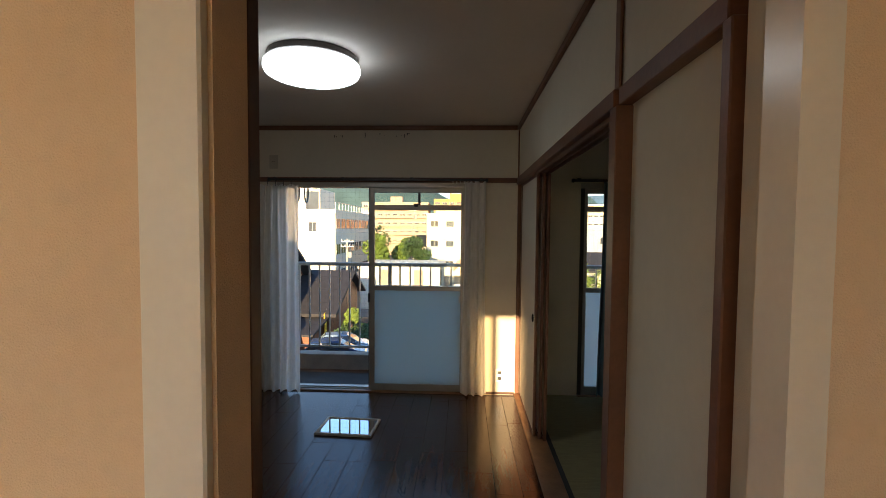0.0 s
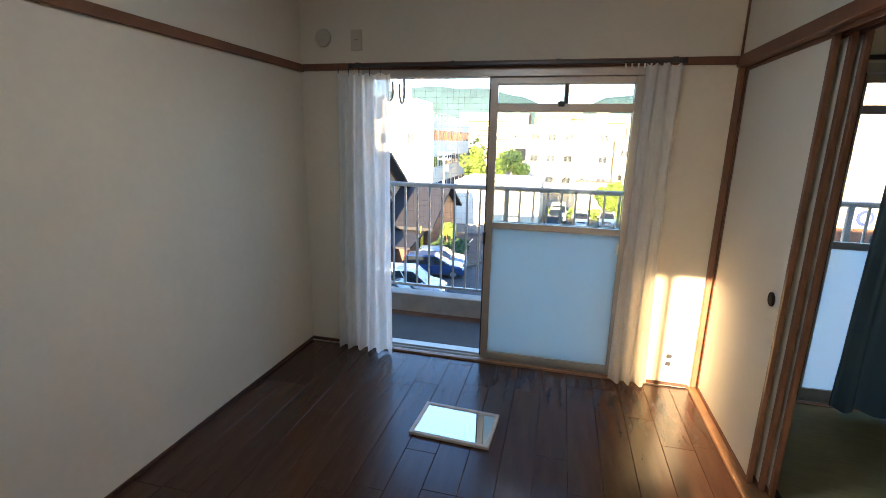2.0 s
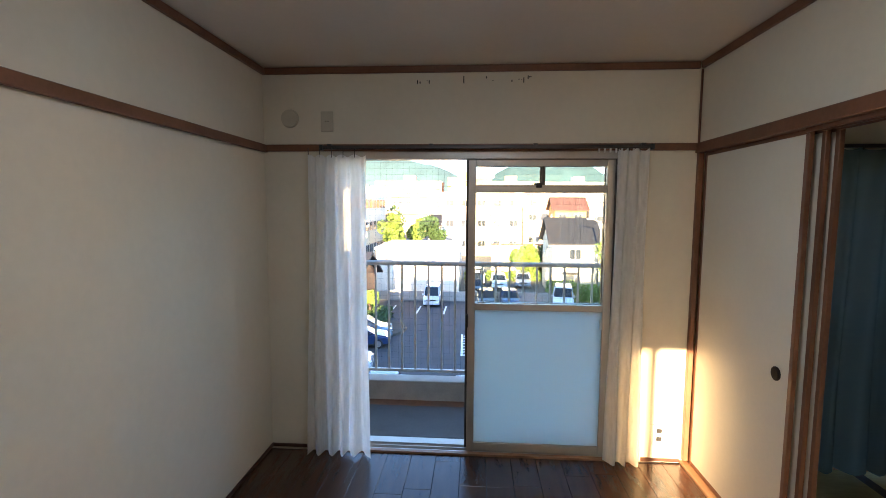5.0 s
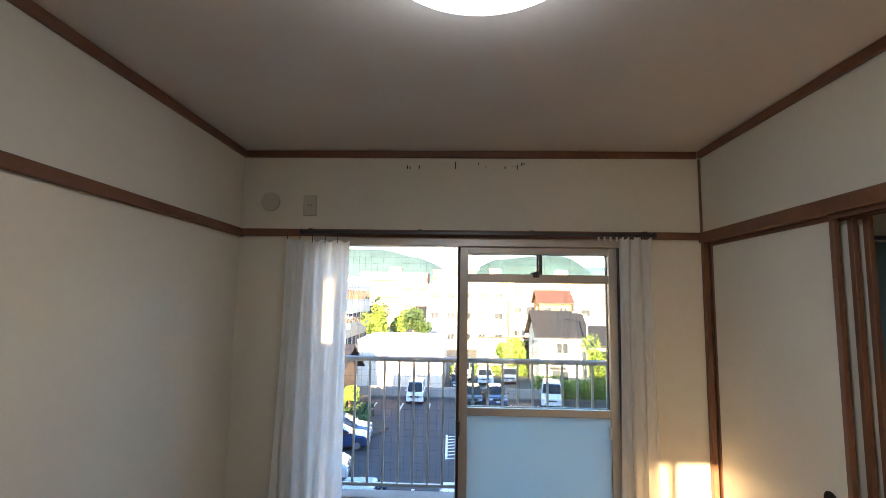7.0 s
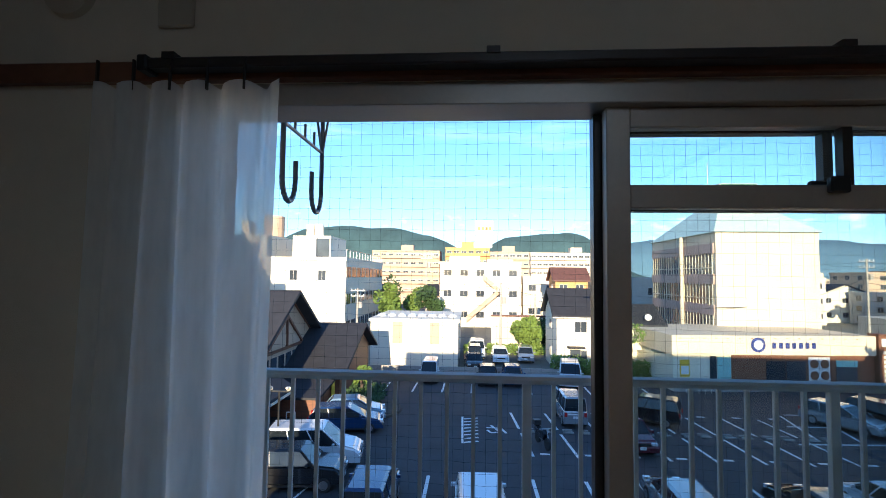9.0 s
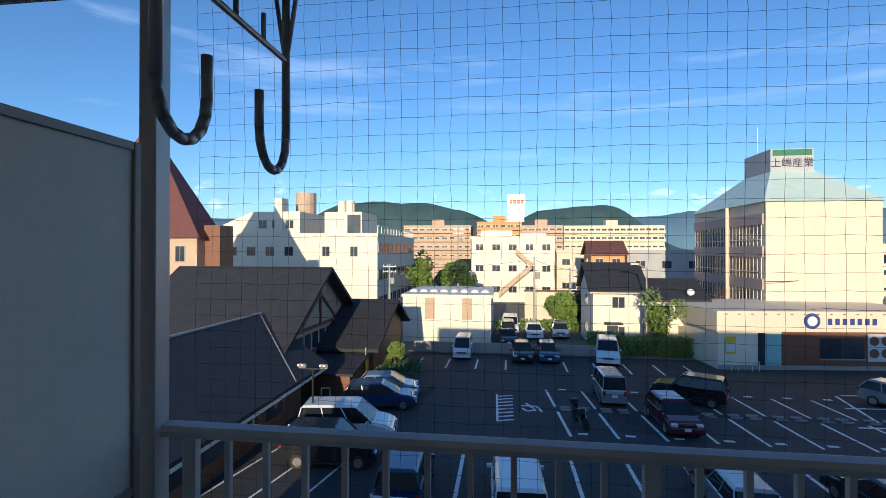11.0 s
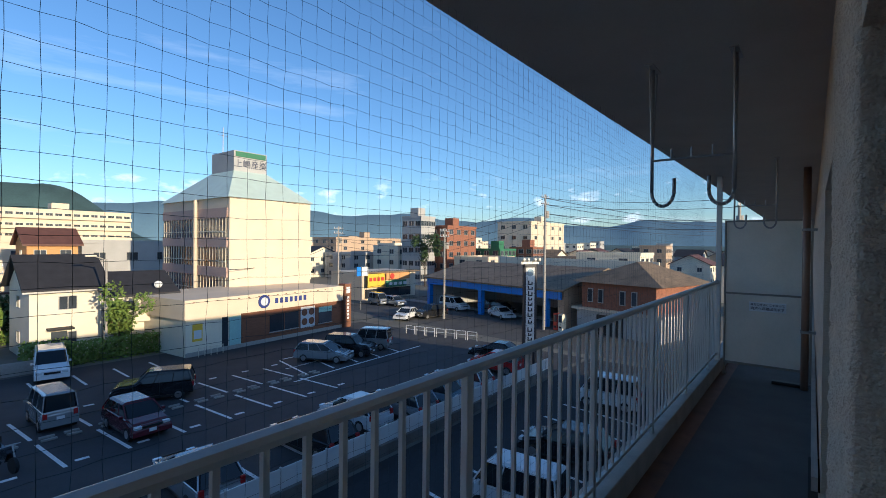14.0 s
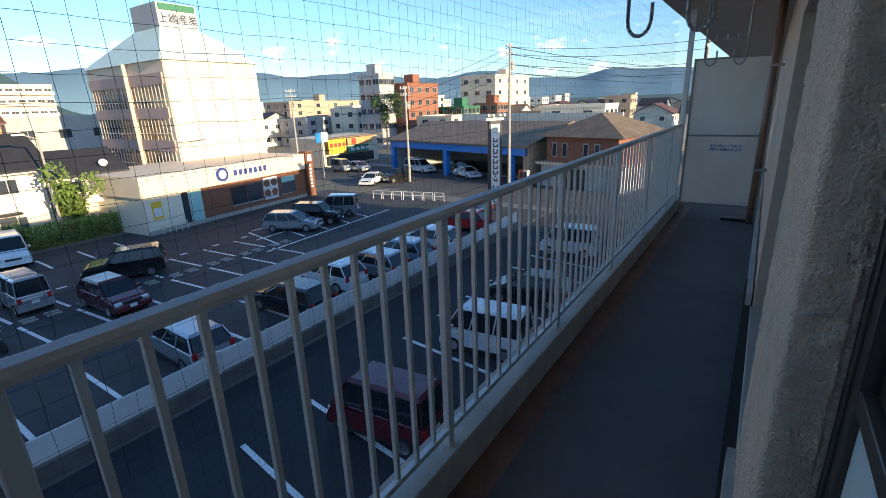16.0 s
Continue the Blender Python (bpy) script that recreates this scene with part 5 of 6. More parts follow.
for i, (x, y, h_, r_) in enumerate(((-14.6, 74, 6.6, 1.9), (-8.4, 76, 7.4, 1.9), (-12.6, 84, 6.5, 2.0), (-19, 92, 8, 3.0), (5.5, 58, 3.8, 1.6), (78, 68, 11, 2.6))):
    tree("bright green town tree between buildings", x, y, h_, r_, M_LEAF if i % 2 == 0 else M_LEAFD, 40 + i, 1700, 0.24)
# garage workshop with the blue beam
def across(u, v_):
    # along the garage front u, away from the road v
    return (54.1 - 6.3 * u + 0.97 * v_, 46.8 - 24.7 * u - 0.25 * v_)
def gbox(parent, name, u0, u1, v0_, v1_, z0, z1, m, label=""):
    bm = bmesh.new()
    prism(bm, [across(u0, v0_), across(u1, v0_), across(u1, v1_), across(u0, v1_)], z0, z1, "z")
    return part(name, bm, m, parent, label)
GA = thing("garage", "open car workshop with a rusty roof and blue steel beam", "garage")
gbox(GA, "rear_wall", 0, 1, 14, 14.4, GZ, -3.2, M_WGREY); gbox(GA, "side_wall", 0, 0.02, 0.5, 14, GZ, -3.2, M_WGREY); gbox(GA, "side_wall", 0.97, 1, 0.3, 14, GZ, -3.2, M_WTAN)
bm = bmesh.new()
for u, nxt in ((-0.02, 1.02),):
    q = [(*across(u, -0.6), -3.4), (*across(nxt, -0.6), -3.4), (*across(nxt, 8), -1.1), (*across(u, 8), -1.1), (*across(nxt, 15), -2.6), (*across(u, 15), -2.6)]
    top = [bm.verts.new(p) for p in q]; low = [bm.verts.new((p[0], p[1], p[2] - 0.2)) for p in q]
    for f in ((0, 1, 2, 3), (3, 2, 4, 5)):
        bm.faces.new([top[i] for i in f]); bm.faces.new([low[i] for i in f[::-1]])
    for a_, b_ in ((0, 1), (1, 2), (2, 4), (4, 5), (5, 3), (3, 0)):
        bm.faces.new((top[a_], low[a_], low[b_], top[b_]))
part("roof", bm, M_ROOFRUST, GA, "rusty corrugated sheet roof")
gbox(GA, "beam", 0.0, 1.0, -0.3, 0.0, -4.5, -3.65, M_BLUE, "blue painted steel beam")
for u in (0.0, 0.46, 0.9):
    gbox(GA, "column", u, u + 0.025, -0.25, 0.35, GZ, -4.5, M_BLUE, "blue steel column")
gbox(GA, "parapet_rear", -0.05, 1.1, 16, 16.3, GZ, -0.4, M_WWHITE)
for u_, mm_, word_ in ((0.985, M_RED, "red"), (1.012, M_WWHITE, "white")):
    vm_ = thing("vending_machine", "%s drinks vending machine beside the garage" % word_, "vending machine", "vending machines")
    gbox(vm_, "cabinet", u_, u_ + 0.022, -1.0, -0.4, GZ, GZ + 1.85, mm_)
    gbox(vm_, "display_window", u_ + 0.003, u_ + 0.019, -1.03, -1.005, GZ + 0.95, GZ + 1.7, M_WIN)
    gbox(vm_, "delivery_flap", u_ + 0.005, u_ + 0.017, -1.03, -1.005, GZ + 0.3, GZ + 0.5, M_BLACK)
BH = thing("brick_house", "red brick house on a garage with a hipped grey roof", "house")
gbox(BH, "base", 1.05, 1.42, 1.0, 11, GZ, -5.3, M_WGREY); gbox(BH, "upper", 1.07, 1.40, 1.2, 10.8, -5.1, -2.3, M_BRICKW, "red brick upper storey"); gbox(BH, "ledge", 1.03, 1.44, 0.6, 11.3, -5.35, -5.1, M_WCREAM)
bm = bmesh.new()
b4 = [bm.verts.new((*across(u, v_), -2.35)) for u, v_ in ((1.03, 0.5), (1.44, 0.5), (1.44, 11.5), (1.03, 11.5))]
pk = [bm.verts.new((*across(u, v_), -0.1)) for u, v_ in ((1.235, 5), (1.235, 7))]
for f in ((b4[0], b4[1], pk[0]), (b4[1], b4[2], pk[1], pk[0]), (b4[2], b4[3], pk[1]), (b4[3], b4[0], pk[0], pk[1])):
    bm.faces.new(f)
bm.faces.new(b4[::-1])
part("roof", bm, M_ROOFRUST, BH, "hipped grey roof")
for u in (1.1, 1.15, 1.25, 1.3):
    gbox(BH, "window", u, u + 0.025, 1.1, 1.19, -4.5, -3.0, M_WFRAME); gbox(BH, "window_pane", u + 0.004, u + 0.021, 1.05, 1.1, -4.4, -3.1, M_WIN)
# Black slab before the base wall imitates the dark inside of a garage.
gbox(BH, "garage_opening", 1.15, 1.27, 0.9, 0.99, GZ, -5.7, M_BLACK)
# street signs of the shops further along
SH = thing("corner_shop", "small shop with yellow and green sign boards", "shop")
pbox("wall", (50.5, 63.5, 58, 66, GZ, -3.2), M_WCREAM, SH); pbox("awning_roof", (50.3, 63.7, 56.9, 58, -3.3, -3.1), M_ROOFRUST, SH)
pbox("yellow_board", (50.8, 54.6, 57.0, 57.15, -5.6, -3.4), M_YELLOW, SH, "yellow sign board"); pbox("orange_board", (55.0, 60.8, 57.0, 57.15, -4.5, -3.4), M_WORANGE, SH, "orange sign board"); pbox("green_board", (55.0, 60.0, 57.0, 57.15, -5.8, -4.7), M_GREENS, SH, "green sign board"); pbox("shop_window", (51, 62, 57.8, 57.95, GZ + 0.3, -6.0), M_WIN, SH)
for k in range(4):
    pbox("letter_bar", (51.1 + 0.9 * k, 51.7 + 0.9 * k, 56.93, 56.99, -4.6, -4.0), M_RED, SH); pbox("letter_bar", (55.6 + 1.2 * k, 56.4 + 1.2 * k, 56.93, 56.99, -5.5, -5.0), P_WHITE, SH)
bm = bmesh.new(); bmesh.ops.create_cone(bm, cap_ends=True, segments=18, radius1=0.5, radius2=0.5, depth=0.06, matrix=pose(56.4, 56.95, -3.95, 90, 0, 0)); part("red_disc", bm, M_RED, SH)
# tall banner sign
BN = thing("pylon_sign", "tall white and navy upright sign on dark posts", "sign")
bm_m = pose(30.8, 17.2, 0, 0, 0, -28)
BN.matrix_basis = bm_m
M_DKSIGN = mat("dark_sign_frame", (0.018, 0.018, 0.03), 0.5)
pbox("board", (-0.40, 0.40, -0.08, 0.08, GZ + 1.6, -0.15), P_WHITE, BN)
for xx in (-0.56, 0.40):
    pbox("edge", (xx, xx + 0.16, -0.12, 0.12, GZ, 0.0), M_DKSIGN, BN)
pbox("cap", (-0.56, 0.56, -0.12, 0.12, -0.15, 0.1), M_DKSIGN, BN)
zz = -1.15
for k, (hh, ww) in enumerate(((0.34, 0.2), (0.3, 0.22), (0.42, 0.2), (0.26, 0.18), (0.34, 0.21), (0.36, 0.2), (0.34, 0.22), (0.1, 0.08), (0.28, 0.18), (0.0, 0.0), (0.36, 0.22), (0.24, 0.15), (0.3, 0.2), (0.3, 0.2), (0.24, 0.15), (0.24, 0.15))):
    if hh:
        bm = bmesh.new()
        bx(bm, -ww, ww, -0.1, -0.081, zz - hh, zz - hh + 0.09)
        bx(bm, -ww, -ww + 0.1, -0.1, -0.081, zz - hh + 0.09, zz)
        bx(bm, ww - 0.1, ww, -0.1, -0.081, zz - hh + 0.09, zz - hh * 0.3)
        part("letter_bar", bm, M_DKSIGN, BN)
    zz -= hh + 0.07 if hh else 0.2
bm = bmesh.new(); bmesh.ops.create_cone(bm, cap_ends=True, segments=18, radius1=0.28, radius2=0.28, depth=0.03, matrix=pose(0, -0.09, -0.55, 90, 0, 0)); part("roundel", bm, P_LBLUE, BN)
for dx in (-0.7, -0.3, 0.3, 0.7):
    bm = bmesh.new(); bmesh.ops.create_cone(bm, cap_ends=True, segments=10, radius1=0.16, radius2=0.1, depth=0.25, matrix=pose(dx, -0.2, 0.45, 80, 0, 0)); part("spotlight", bm, M_WWHITE, BN)
pbox("lamp_bar", (-0.8, 0.8, -0.05, 0.05, 0.1, 0.3), M_STEEL, BN)
# traffic direction boards
DS = thing("road_sign", "blue and white square road signs on a post", "road sign")
pbox("post", (43.0, 43.12, 50, 50.12, GZ, -1.6), M_STEEL, DS); pbox("blue_board", (42.2, 43.0, 49.9, 49.98, -3.0, -1.7), M_BLUE, DS); pbox("white_board", (43.15, 44.3, 49.9, 49.98, -3.0, -1.7), P_WHITE, DS)

# poles and wires
def upole(x, y, top, arms=True, street=False):
    p = thing("utility_pole" if not street else "street_lamp", "concrete utility pole with crossarms" if not street else "slender grey street lamp", "pole" if not street else "street lamp", "poles" if not street else "")
    bm = bmesh.new(); bmesh.ops.create_cone(bm, cap_ends=True, segments=10, radius1=0.17 if not street else 0.1, radius2=0.11 if not street else 0.07, depth=top - GZ, matrix=pose(x, y, (top + GZ) / 2)); part("shaft", bm, M_CONC, p)
    if street:
        bm = bmesh.new(); rod(bm, (x, y, top - 0.1), (x - 0.9, y - 0.3, top + 0.25), 0.05); part("arm", bm, M_CONC, p); pbox("lamp_head", (x - 1.5, x - 0.75, y - 0.45, y - 0.2, top + 0.2, top + 0.34), M_WWHITE, p, bevel=0.04)
    elif arms:
        for dz in (0.3, 1.0):
            pbox("crossarm", (x - 0.9, x + 0.9, y - 0.06, y + 0.06, top - dz - 0.1, top - dz), M_STEEL, p)
            for k in (-0.8, -0.3, 0.3, 0.8):
                bm = bmesh.new(); rod(bm, (x + k, y, top - dz), (x + k, y, top - dz + 0.22), 0.05, 6); part("insulator", bm, P_WHITE, p)
        bm = bmesh.new(); bmesh.ops.create_cone(bm, cap_ends=True, segments=12, radius1=0.28, radius2=0.28, depth=0.8, matrix=pose(x + 0.4, y, top - 2.2)); part("transformer", bm, M_CONC, p)
upole(11.2, 44.4, 0.1, street=True)
PL_ = [(45.5, 58, 4.2), (44.8, 36.5, 3.6), (46.2, 23.5, 7.2), (2.0, 57, 0.8), (6.6, 60, -0.6), (-16.5, 60, -0.2), (-9.2, 78, 5.5), (52, 88, 5.5), (44, 5, 6.0)]
for x, y, z in PL_:
    upole(x, y, z)
def wire(a, b, sag, r=0.018):
    pts = [(a[0] + (b[0] - a[0]) * k / 14, a[1] + (b[1] - a[1]) * k / 14, a[2] + (b[2] - a[2]) * k / 14 - sag * 4 * (k / 14) * (1 - k / 14)) for k in range(15)]
    vs, fs = [], []
    for p in pts:
        vs.extend(((p[0] - r, p[1] - r, p[2] - r), (p[0] + r, p[1] + r, p[2] - r), (p[0], p[1], p[2] + r)))
    for i in range(14):
        for j in range(3):
            k = (j + 1) % 3
            fs.append((3 * i + j, 3 * i + k, 3 * i + 3 + k, 3 * i + 3 + j))
    me_ = bpy.data.meshes.new("power_line")
    me_.from_pydata(vs, [], fs)
    me_.materials.append(M_BLACK)
    tagged(new("power_line", me_), "thin black overhead cable", "cable", "overhead cables")
for dz in (0.1, 0.8, 1.8, 2.6):
    wire((52, 88, 5.2 - dz), (45.5, 58, 3.9 - dz), 0.5); wire((45.5, 58, 3.9 - dz), (44.8, 36.5, 3.3 - dz), 0.5); wire((44.8, 36.5, 3.3 - dz), (46.2, 23.5, 6.9 - dz), 0.3); wire((46.2, 23.5, 6.9 - dz), (44, 5, 5.7 - dz), 0.4); wire((46.2, 23.5, 6.9 - dz), (130, 10, 7.5 - dz), 1.0, 0.03)
wire((2.0, 57, 0.5), (6.6, 60, -0.8), 0.2); wire((2, 57, 0.5), (-16.5, 60, -0.4), 0.5); wire((45.5, 58, 2.0), (22, 46, -1.2), 1.0, 0.03)

# ---- town beyond: houses, blocks, hills ----
rng = random.Random(77)
taken = [(-48, -8, 10, 92), (-13, 20, 42, 84), (14, 36, 38, 68), (-9, 31, 72, 108), (-36, 54, 146, 180), (-3, 38, 0, 60), (34, 64, -30, 100), (46, 76, 8, 62)]
wallm = [M_WWHITE, M_WCREAM, M_WGREY, M_WTAN, M_WWHITE]
roofm = [M_ROOFDK, M_ROOFDK, M_ROOFBR, M_ROOFRUST]
made = 0
for k in range(900):
    if made >= 175:
        break
    a_ = radians(rng.uniform(-38, 97))
    d_ = 58 + 340 * rng.random() ** 1.5
    x, y = d_ * math.sin(a_), d_ * math.cos(a_)
    w, dd = rng.uniform(7, 13), rng.uniform(7, 11)
    if any(x + w > q[0] and x < q[1] and y + dd > q[2] and y < q[3] for q in taken):
        continue
    taken.append((x - 1, x + w + 1, y - 1, y + dd + 1))
    made += 1
    he = rng.uniform(4.6, 6.4)
    if rng.random() < 0.72 or d_ < 80:
        house("two-storey town house with a gabled roof", x, x + w, y, y + dd, he, he + rng.uniform(1.4, 2.4), rng.choice(wallm), rng.choice(roofm), rng.choice("xy"), 3 if d_ < 180 else 2, "town houses")
    else:
        b_ = block("town_block", "flat-roofed town building with rows of windows", "building", x, x + w, y, y + dd, rng.uniform(6, 10) + (3 if d_ > 150 else 0), rng.choice(wallm), n=3, rows=3, side=2)
# taller buildings seen to the east
for x, y, w, dd, h_, m_, lab in ((80, 71, 5, 6, 15.5, M_WGREY, "slender grey apartment tower above the roofs"), (86, 68, 12, 8, 13.5, M_BRICKW, "brick-red apartment block with flat roof"), (128, 68, 24, 12, 16.5, M_WCREAM, "cream stepped apartment block far off"), (100, 62, 8, 8, 8, M_GREENS, "green-clad flat-roofed shop building"), (110, 58, 7, 7, 8.5, M_BRICKW, "red-fronted flat-roofed shop building"), (150, 110, 14, 10, 12, M_WWHITE, "white apartment block in the distance"), (95, 120, 30, 12, 11, M_WTAN, "tan apartment block with balconies on each storey")):
    block("apartment_block", lab, "apartment block", x, x + w, y, y + dd, h_, m_, n=4, rows=5, side=3, tanks=((x + w / 2, y + 2, 2.5, 2.5),))
def ridge(name, r, a0, a1, prof, m, label):
    bm = bmesh.new()
    n = 260
    rows_ = [[], [], []]
    for i in range(n + 1):
        a = radians(a0 + (a1 - a0) * i / n)
        deg = math.degrees(a)
        e = 0
        for c, w, hh in prof:
            e += hh * math.exp(-((deg - c) / w) ** 4)
        e += 0.55 * noise.noise((deg * 0.22, r * 0.01, 2)) + 0.10 * noise.noise((deg * 1.6, 4, r * 0.02))
        z = 1.6 + r * math.tan(radians(max(e, 0.15)))
        for row, (rr, zz) in zip(rows_, ((r - 120, GZ - 1), (r, z), (r + 300, GZ - 1))):
            row.append(bm.verts.new((rr * math.sin(a), rr * math.cos(a), zz)))
    for q in range(2):
        for i in range(n):
            bm.faces.new((rows_[q][i], rows_[q][i + 1], rows_[q + 1][i + 1], rows_[q + 1][i]))
    tagged(part(name, bm, m, smooth=True), label, kind="structure")
# Haze on these ridges is only the blue in their materials.
ridge("backdrop_hills", 1500, -75, 110, [(-45, 14, 3.4), (-13, 12.5, 5.8), (9, 8.0, 5.2)], M_HILL, "wooded green hills behind the town, haze tinted into the colour")
ridge("backdrop_hills_far", 2200, -75, 125, [(-20, 30, 3.6), (28, 19, 4.0), (54, 10, 2.8), (72, 12, 2.4), (98, 20, 1.9)], M_HILLF, "distant hills in a blue that stands for haze")

# ---- vehicles ----
KINDS = {
    "kei_van": (3.4, 1.48, 1.88, [(-1.68, 0.28), (-1.7, 0.95), (-1.66, 1.08), (1.38, 1.08), (1.62, 0.86), (1.7, 0.6), (1.68, 0.28)], (-1.66, 1.36, -1.56, 0.86)),
    "minivan": (4.75, 1.82, 1.9, [(-2.34, 0.3), (-2.37, 0.9), (-2.3, 1.12), (1.3, 1.14), (2.1, 0.95), (2.35, 0.72), (2.36, 0.3)], (-2.3, 1.36, -2.1, 0.5)),
    "hatchback": (3.9, 1.7, 1.5, [(-1.93, 0.3), (-1.95, 0.75), (-1.85, 0.98), (0.95, 0.96), (1.7, 0.82), (1.93, 0.62), (1.95, 0.3)], (-1.86, 1.05, -1.45, 0.25)),
    "wagon": (4.4, 1.72, 1.52, [(-2.18, 0.3), (-2.2, 0.8), (-2.12, 0.98), (1.0, 0.96), (1.95, 0.8), (2.18, 0.6), (2.2, 0.3)], (-2.12, 1.15, -1.75, 0.2)),
    "suv": (4.2, 1.76, 1.72, [(-2.08, 0.38), (-2.1, 0.9), (-2.05, 1.12), (0.8, 1.12), (1.85, 1.02), (2.08, 0.8), (2.1, 0.38)], (-2.05, 0.9, -1.85, 0.35)),
    "sedan": (4.5, 1.74, 1.43, [(-2.22, 0.3), (-2.25, 0.75), (-2.15, 0.96), (-1.4, 1.0), (0.9, 0.94), (2.0, 0.78), (2.22, 0.58), (2.25, 0.3)], (-1.75, 1.1, -0.95, 0.2)),
}
NOUN = {"kei_van": "small boxy van", "minivan": "tall minivan", "hatchback": "hatchback car", "wagon": "estate car", "suv": "off-road car", "sedan": "saloon car"}
def loft(bm, base, top, z0, z1):
    b = [bm.verts.new((*p, z0)) for p in base]
    t_ = [bm.verts.new((*p, z1)) for p in top]
    n = len(base)
    for i in range(n):
        bm.faces.new((b[i], b[(i + 1) % n], t_[(i + 1) % n], t_[i]))
    bm.faces.new(t_)
    bm.faces.new(b[::-1])
def car_of(kind, pm, label):
    L_, W_, H_, prof_, (c0, c1, t0, t1) = KINDS[kind]
    c = thing("car" if "van" not in kind else "van", label, "car" if "van" not in kind else "van", "parked vehicles")
    bm = bmesh.new()
    prism(bm, prof_, -W_ / 2, W_ / 2, "y")
    bmesh.ops.recalc_face_normals(bm, faces=bm.faces)
    bmesh.ops.bevel(bm, geom=[e for e in bm.edges if all(v.co.z > 0.5 for v in e.verts)], offset=0.11, segments=3, affect="EDGES")
    part("body", bm, pm, c, smooth=False)
    zb = prof_[2][1] - 0.03
    w0, w1 = W_ / 2 - 0.05, W_ / 2 - (0.14 if "van" in kind else 0.2)
    bm = bmesh.new()
    loft(bm, [(c0, -w0), (c1, -w0), (c1, w0), (c0, w0)], [(t0, -w1), (t1, -w1), (t1, w1), (t0, w1)], zb, H_ - 0.07)
    bmesh.ops.bevel(bm, geom=[e for e in bm.edges if abs(e.verts[0].co.z - e.verts[1].co.z) > 0.1], offset=0.09, segments=3, affect="EDGES")
    part("glasshouse", bm, M_CARGL, c, "dark car windows")
    bm = bmesh.new()
    loft(bm, [(t0 - 0.03, -w1 - 0.02), (t1 + 0.05, -w1 - 0.02), (t1 + 0.05, w1 + 0.02), (t0 - 0.03, w1 + 0.02)], [(t0 + 0.08, -w1 + 0.1), (t1 - 0.1, -w1 + 0.1), (t1 - 0.1, w1 - 0.1), (t0 + 0.08, w1 - 0.1)], H_ - 0.09, H_)
    part("roof", bm, pm, c)
    for s in (-1, 1):
        for f_ in ((c0, t0), (c1, t1), (c0 + (c1 - c0) * 0.36, t0 + (t1 - t0) * 0.36), (c0 + (c1 - c0) * 0.68, t0 + (t1 - t0) * 0.72)):
            bm = bmesh.new(); rod(bm, (f_[0], s * (w0 + 0.0), zb), (f_[1], s * (w1 + 0.005), H_ - 0.07), 0.035, 4); part("pillar", bm, pm, c)
        pbox("headlight", (L_ / 2 - 0.2, L_ / 2 - 0.02, s * (W_ / 2 - 0.24) - 0.16, s * (W_ / 2 - 0.24) + 0.16, 0.62, 0.76), M_HEAD, c, bevel=0.02)
        pbox("tail_light", (-L_ / 2 - 0.015, -L_ / 2 + 0.1, s * (W_ / 2 - 0.14) - 0.09, s * (W_ / 2 - 0.14) + 0.09, 0.72, 0.98), M_TAIL, c, bevel=0.01)
        pbox("door_mirror", (c1 - 0.35, c1 - 0.22, s * (W_ / 2 + 0.08) - 0.09, s * (W_ / 2 + 0.08) + 0.09, zb, zb + 0.14), pm, c, bevel=0.02)
        pbox("sill_trim", (-L_ / 2 + 0.75, L_ / 2 - 0.75, s * (W_ / 2 - 0.02) - 0.03, s * (W_ / 2 - 0.02) + 0.03, 0.24, 0.34), M_BLACK, c)
        for wx in (-L_ * 0.31, L_ * 0.315):
            bm = bmesh.new(); bmesh.ops.create_cone(bm, cap_ends=True, segments=18, radius1=0.31, radius2=0.31, depth=0.2, matrix=pose(wx, s * (W_ / 2 - 0.085), 0.31, 90, 0, 0)); ty = part("tyre", bm, M_TYRE, c)
            bm = bmesh.new(); bmesh.ops.create_cone(bm, cap_ends=True, segments=12, radius1=0.2, radius2=0.2, depth=0.21, matrix=pose(wx, s * (W_ / 2 - 0.083), 0.31, 90, 0, 0)); part("rim", bm, M_RIM, ty)
    pbox("number_plate", (L_ / 2 - 0.005, L_ / 2 + 0.012, -0.16, 0.16, 0.42, 0.58), P_WHITE, c)
    pbox("rear_plate", (-L_ / 2 - 0.012, -L_ / 2 + 0.005, -0.16, 0.16, 0.6, 0.76), P_WHITE, c)
    pbox("grille", (L_ / 2 - 0.03, L_ / 2 + 0.008, -0.42, 0.42, 0.62, 0.74), M_BLACK, c)
    return c
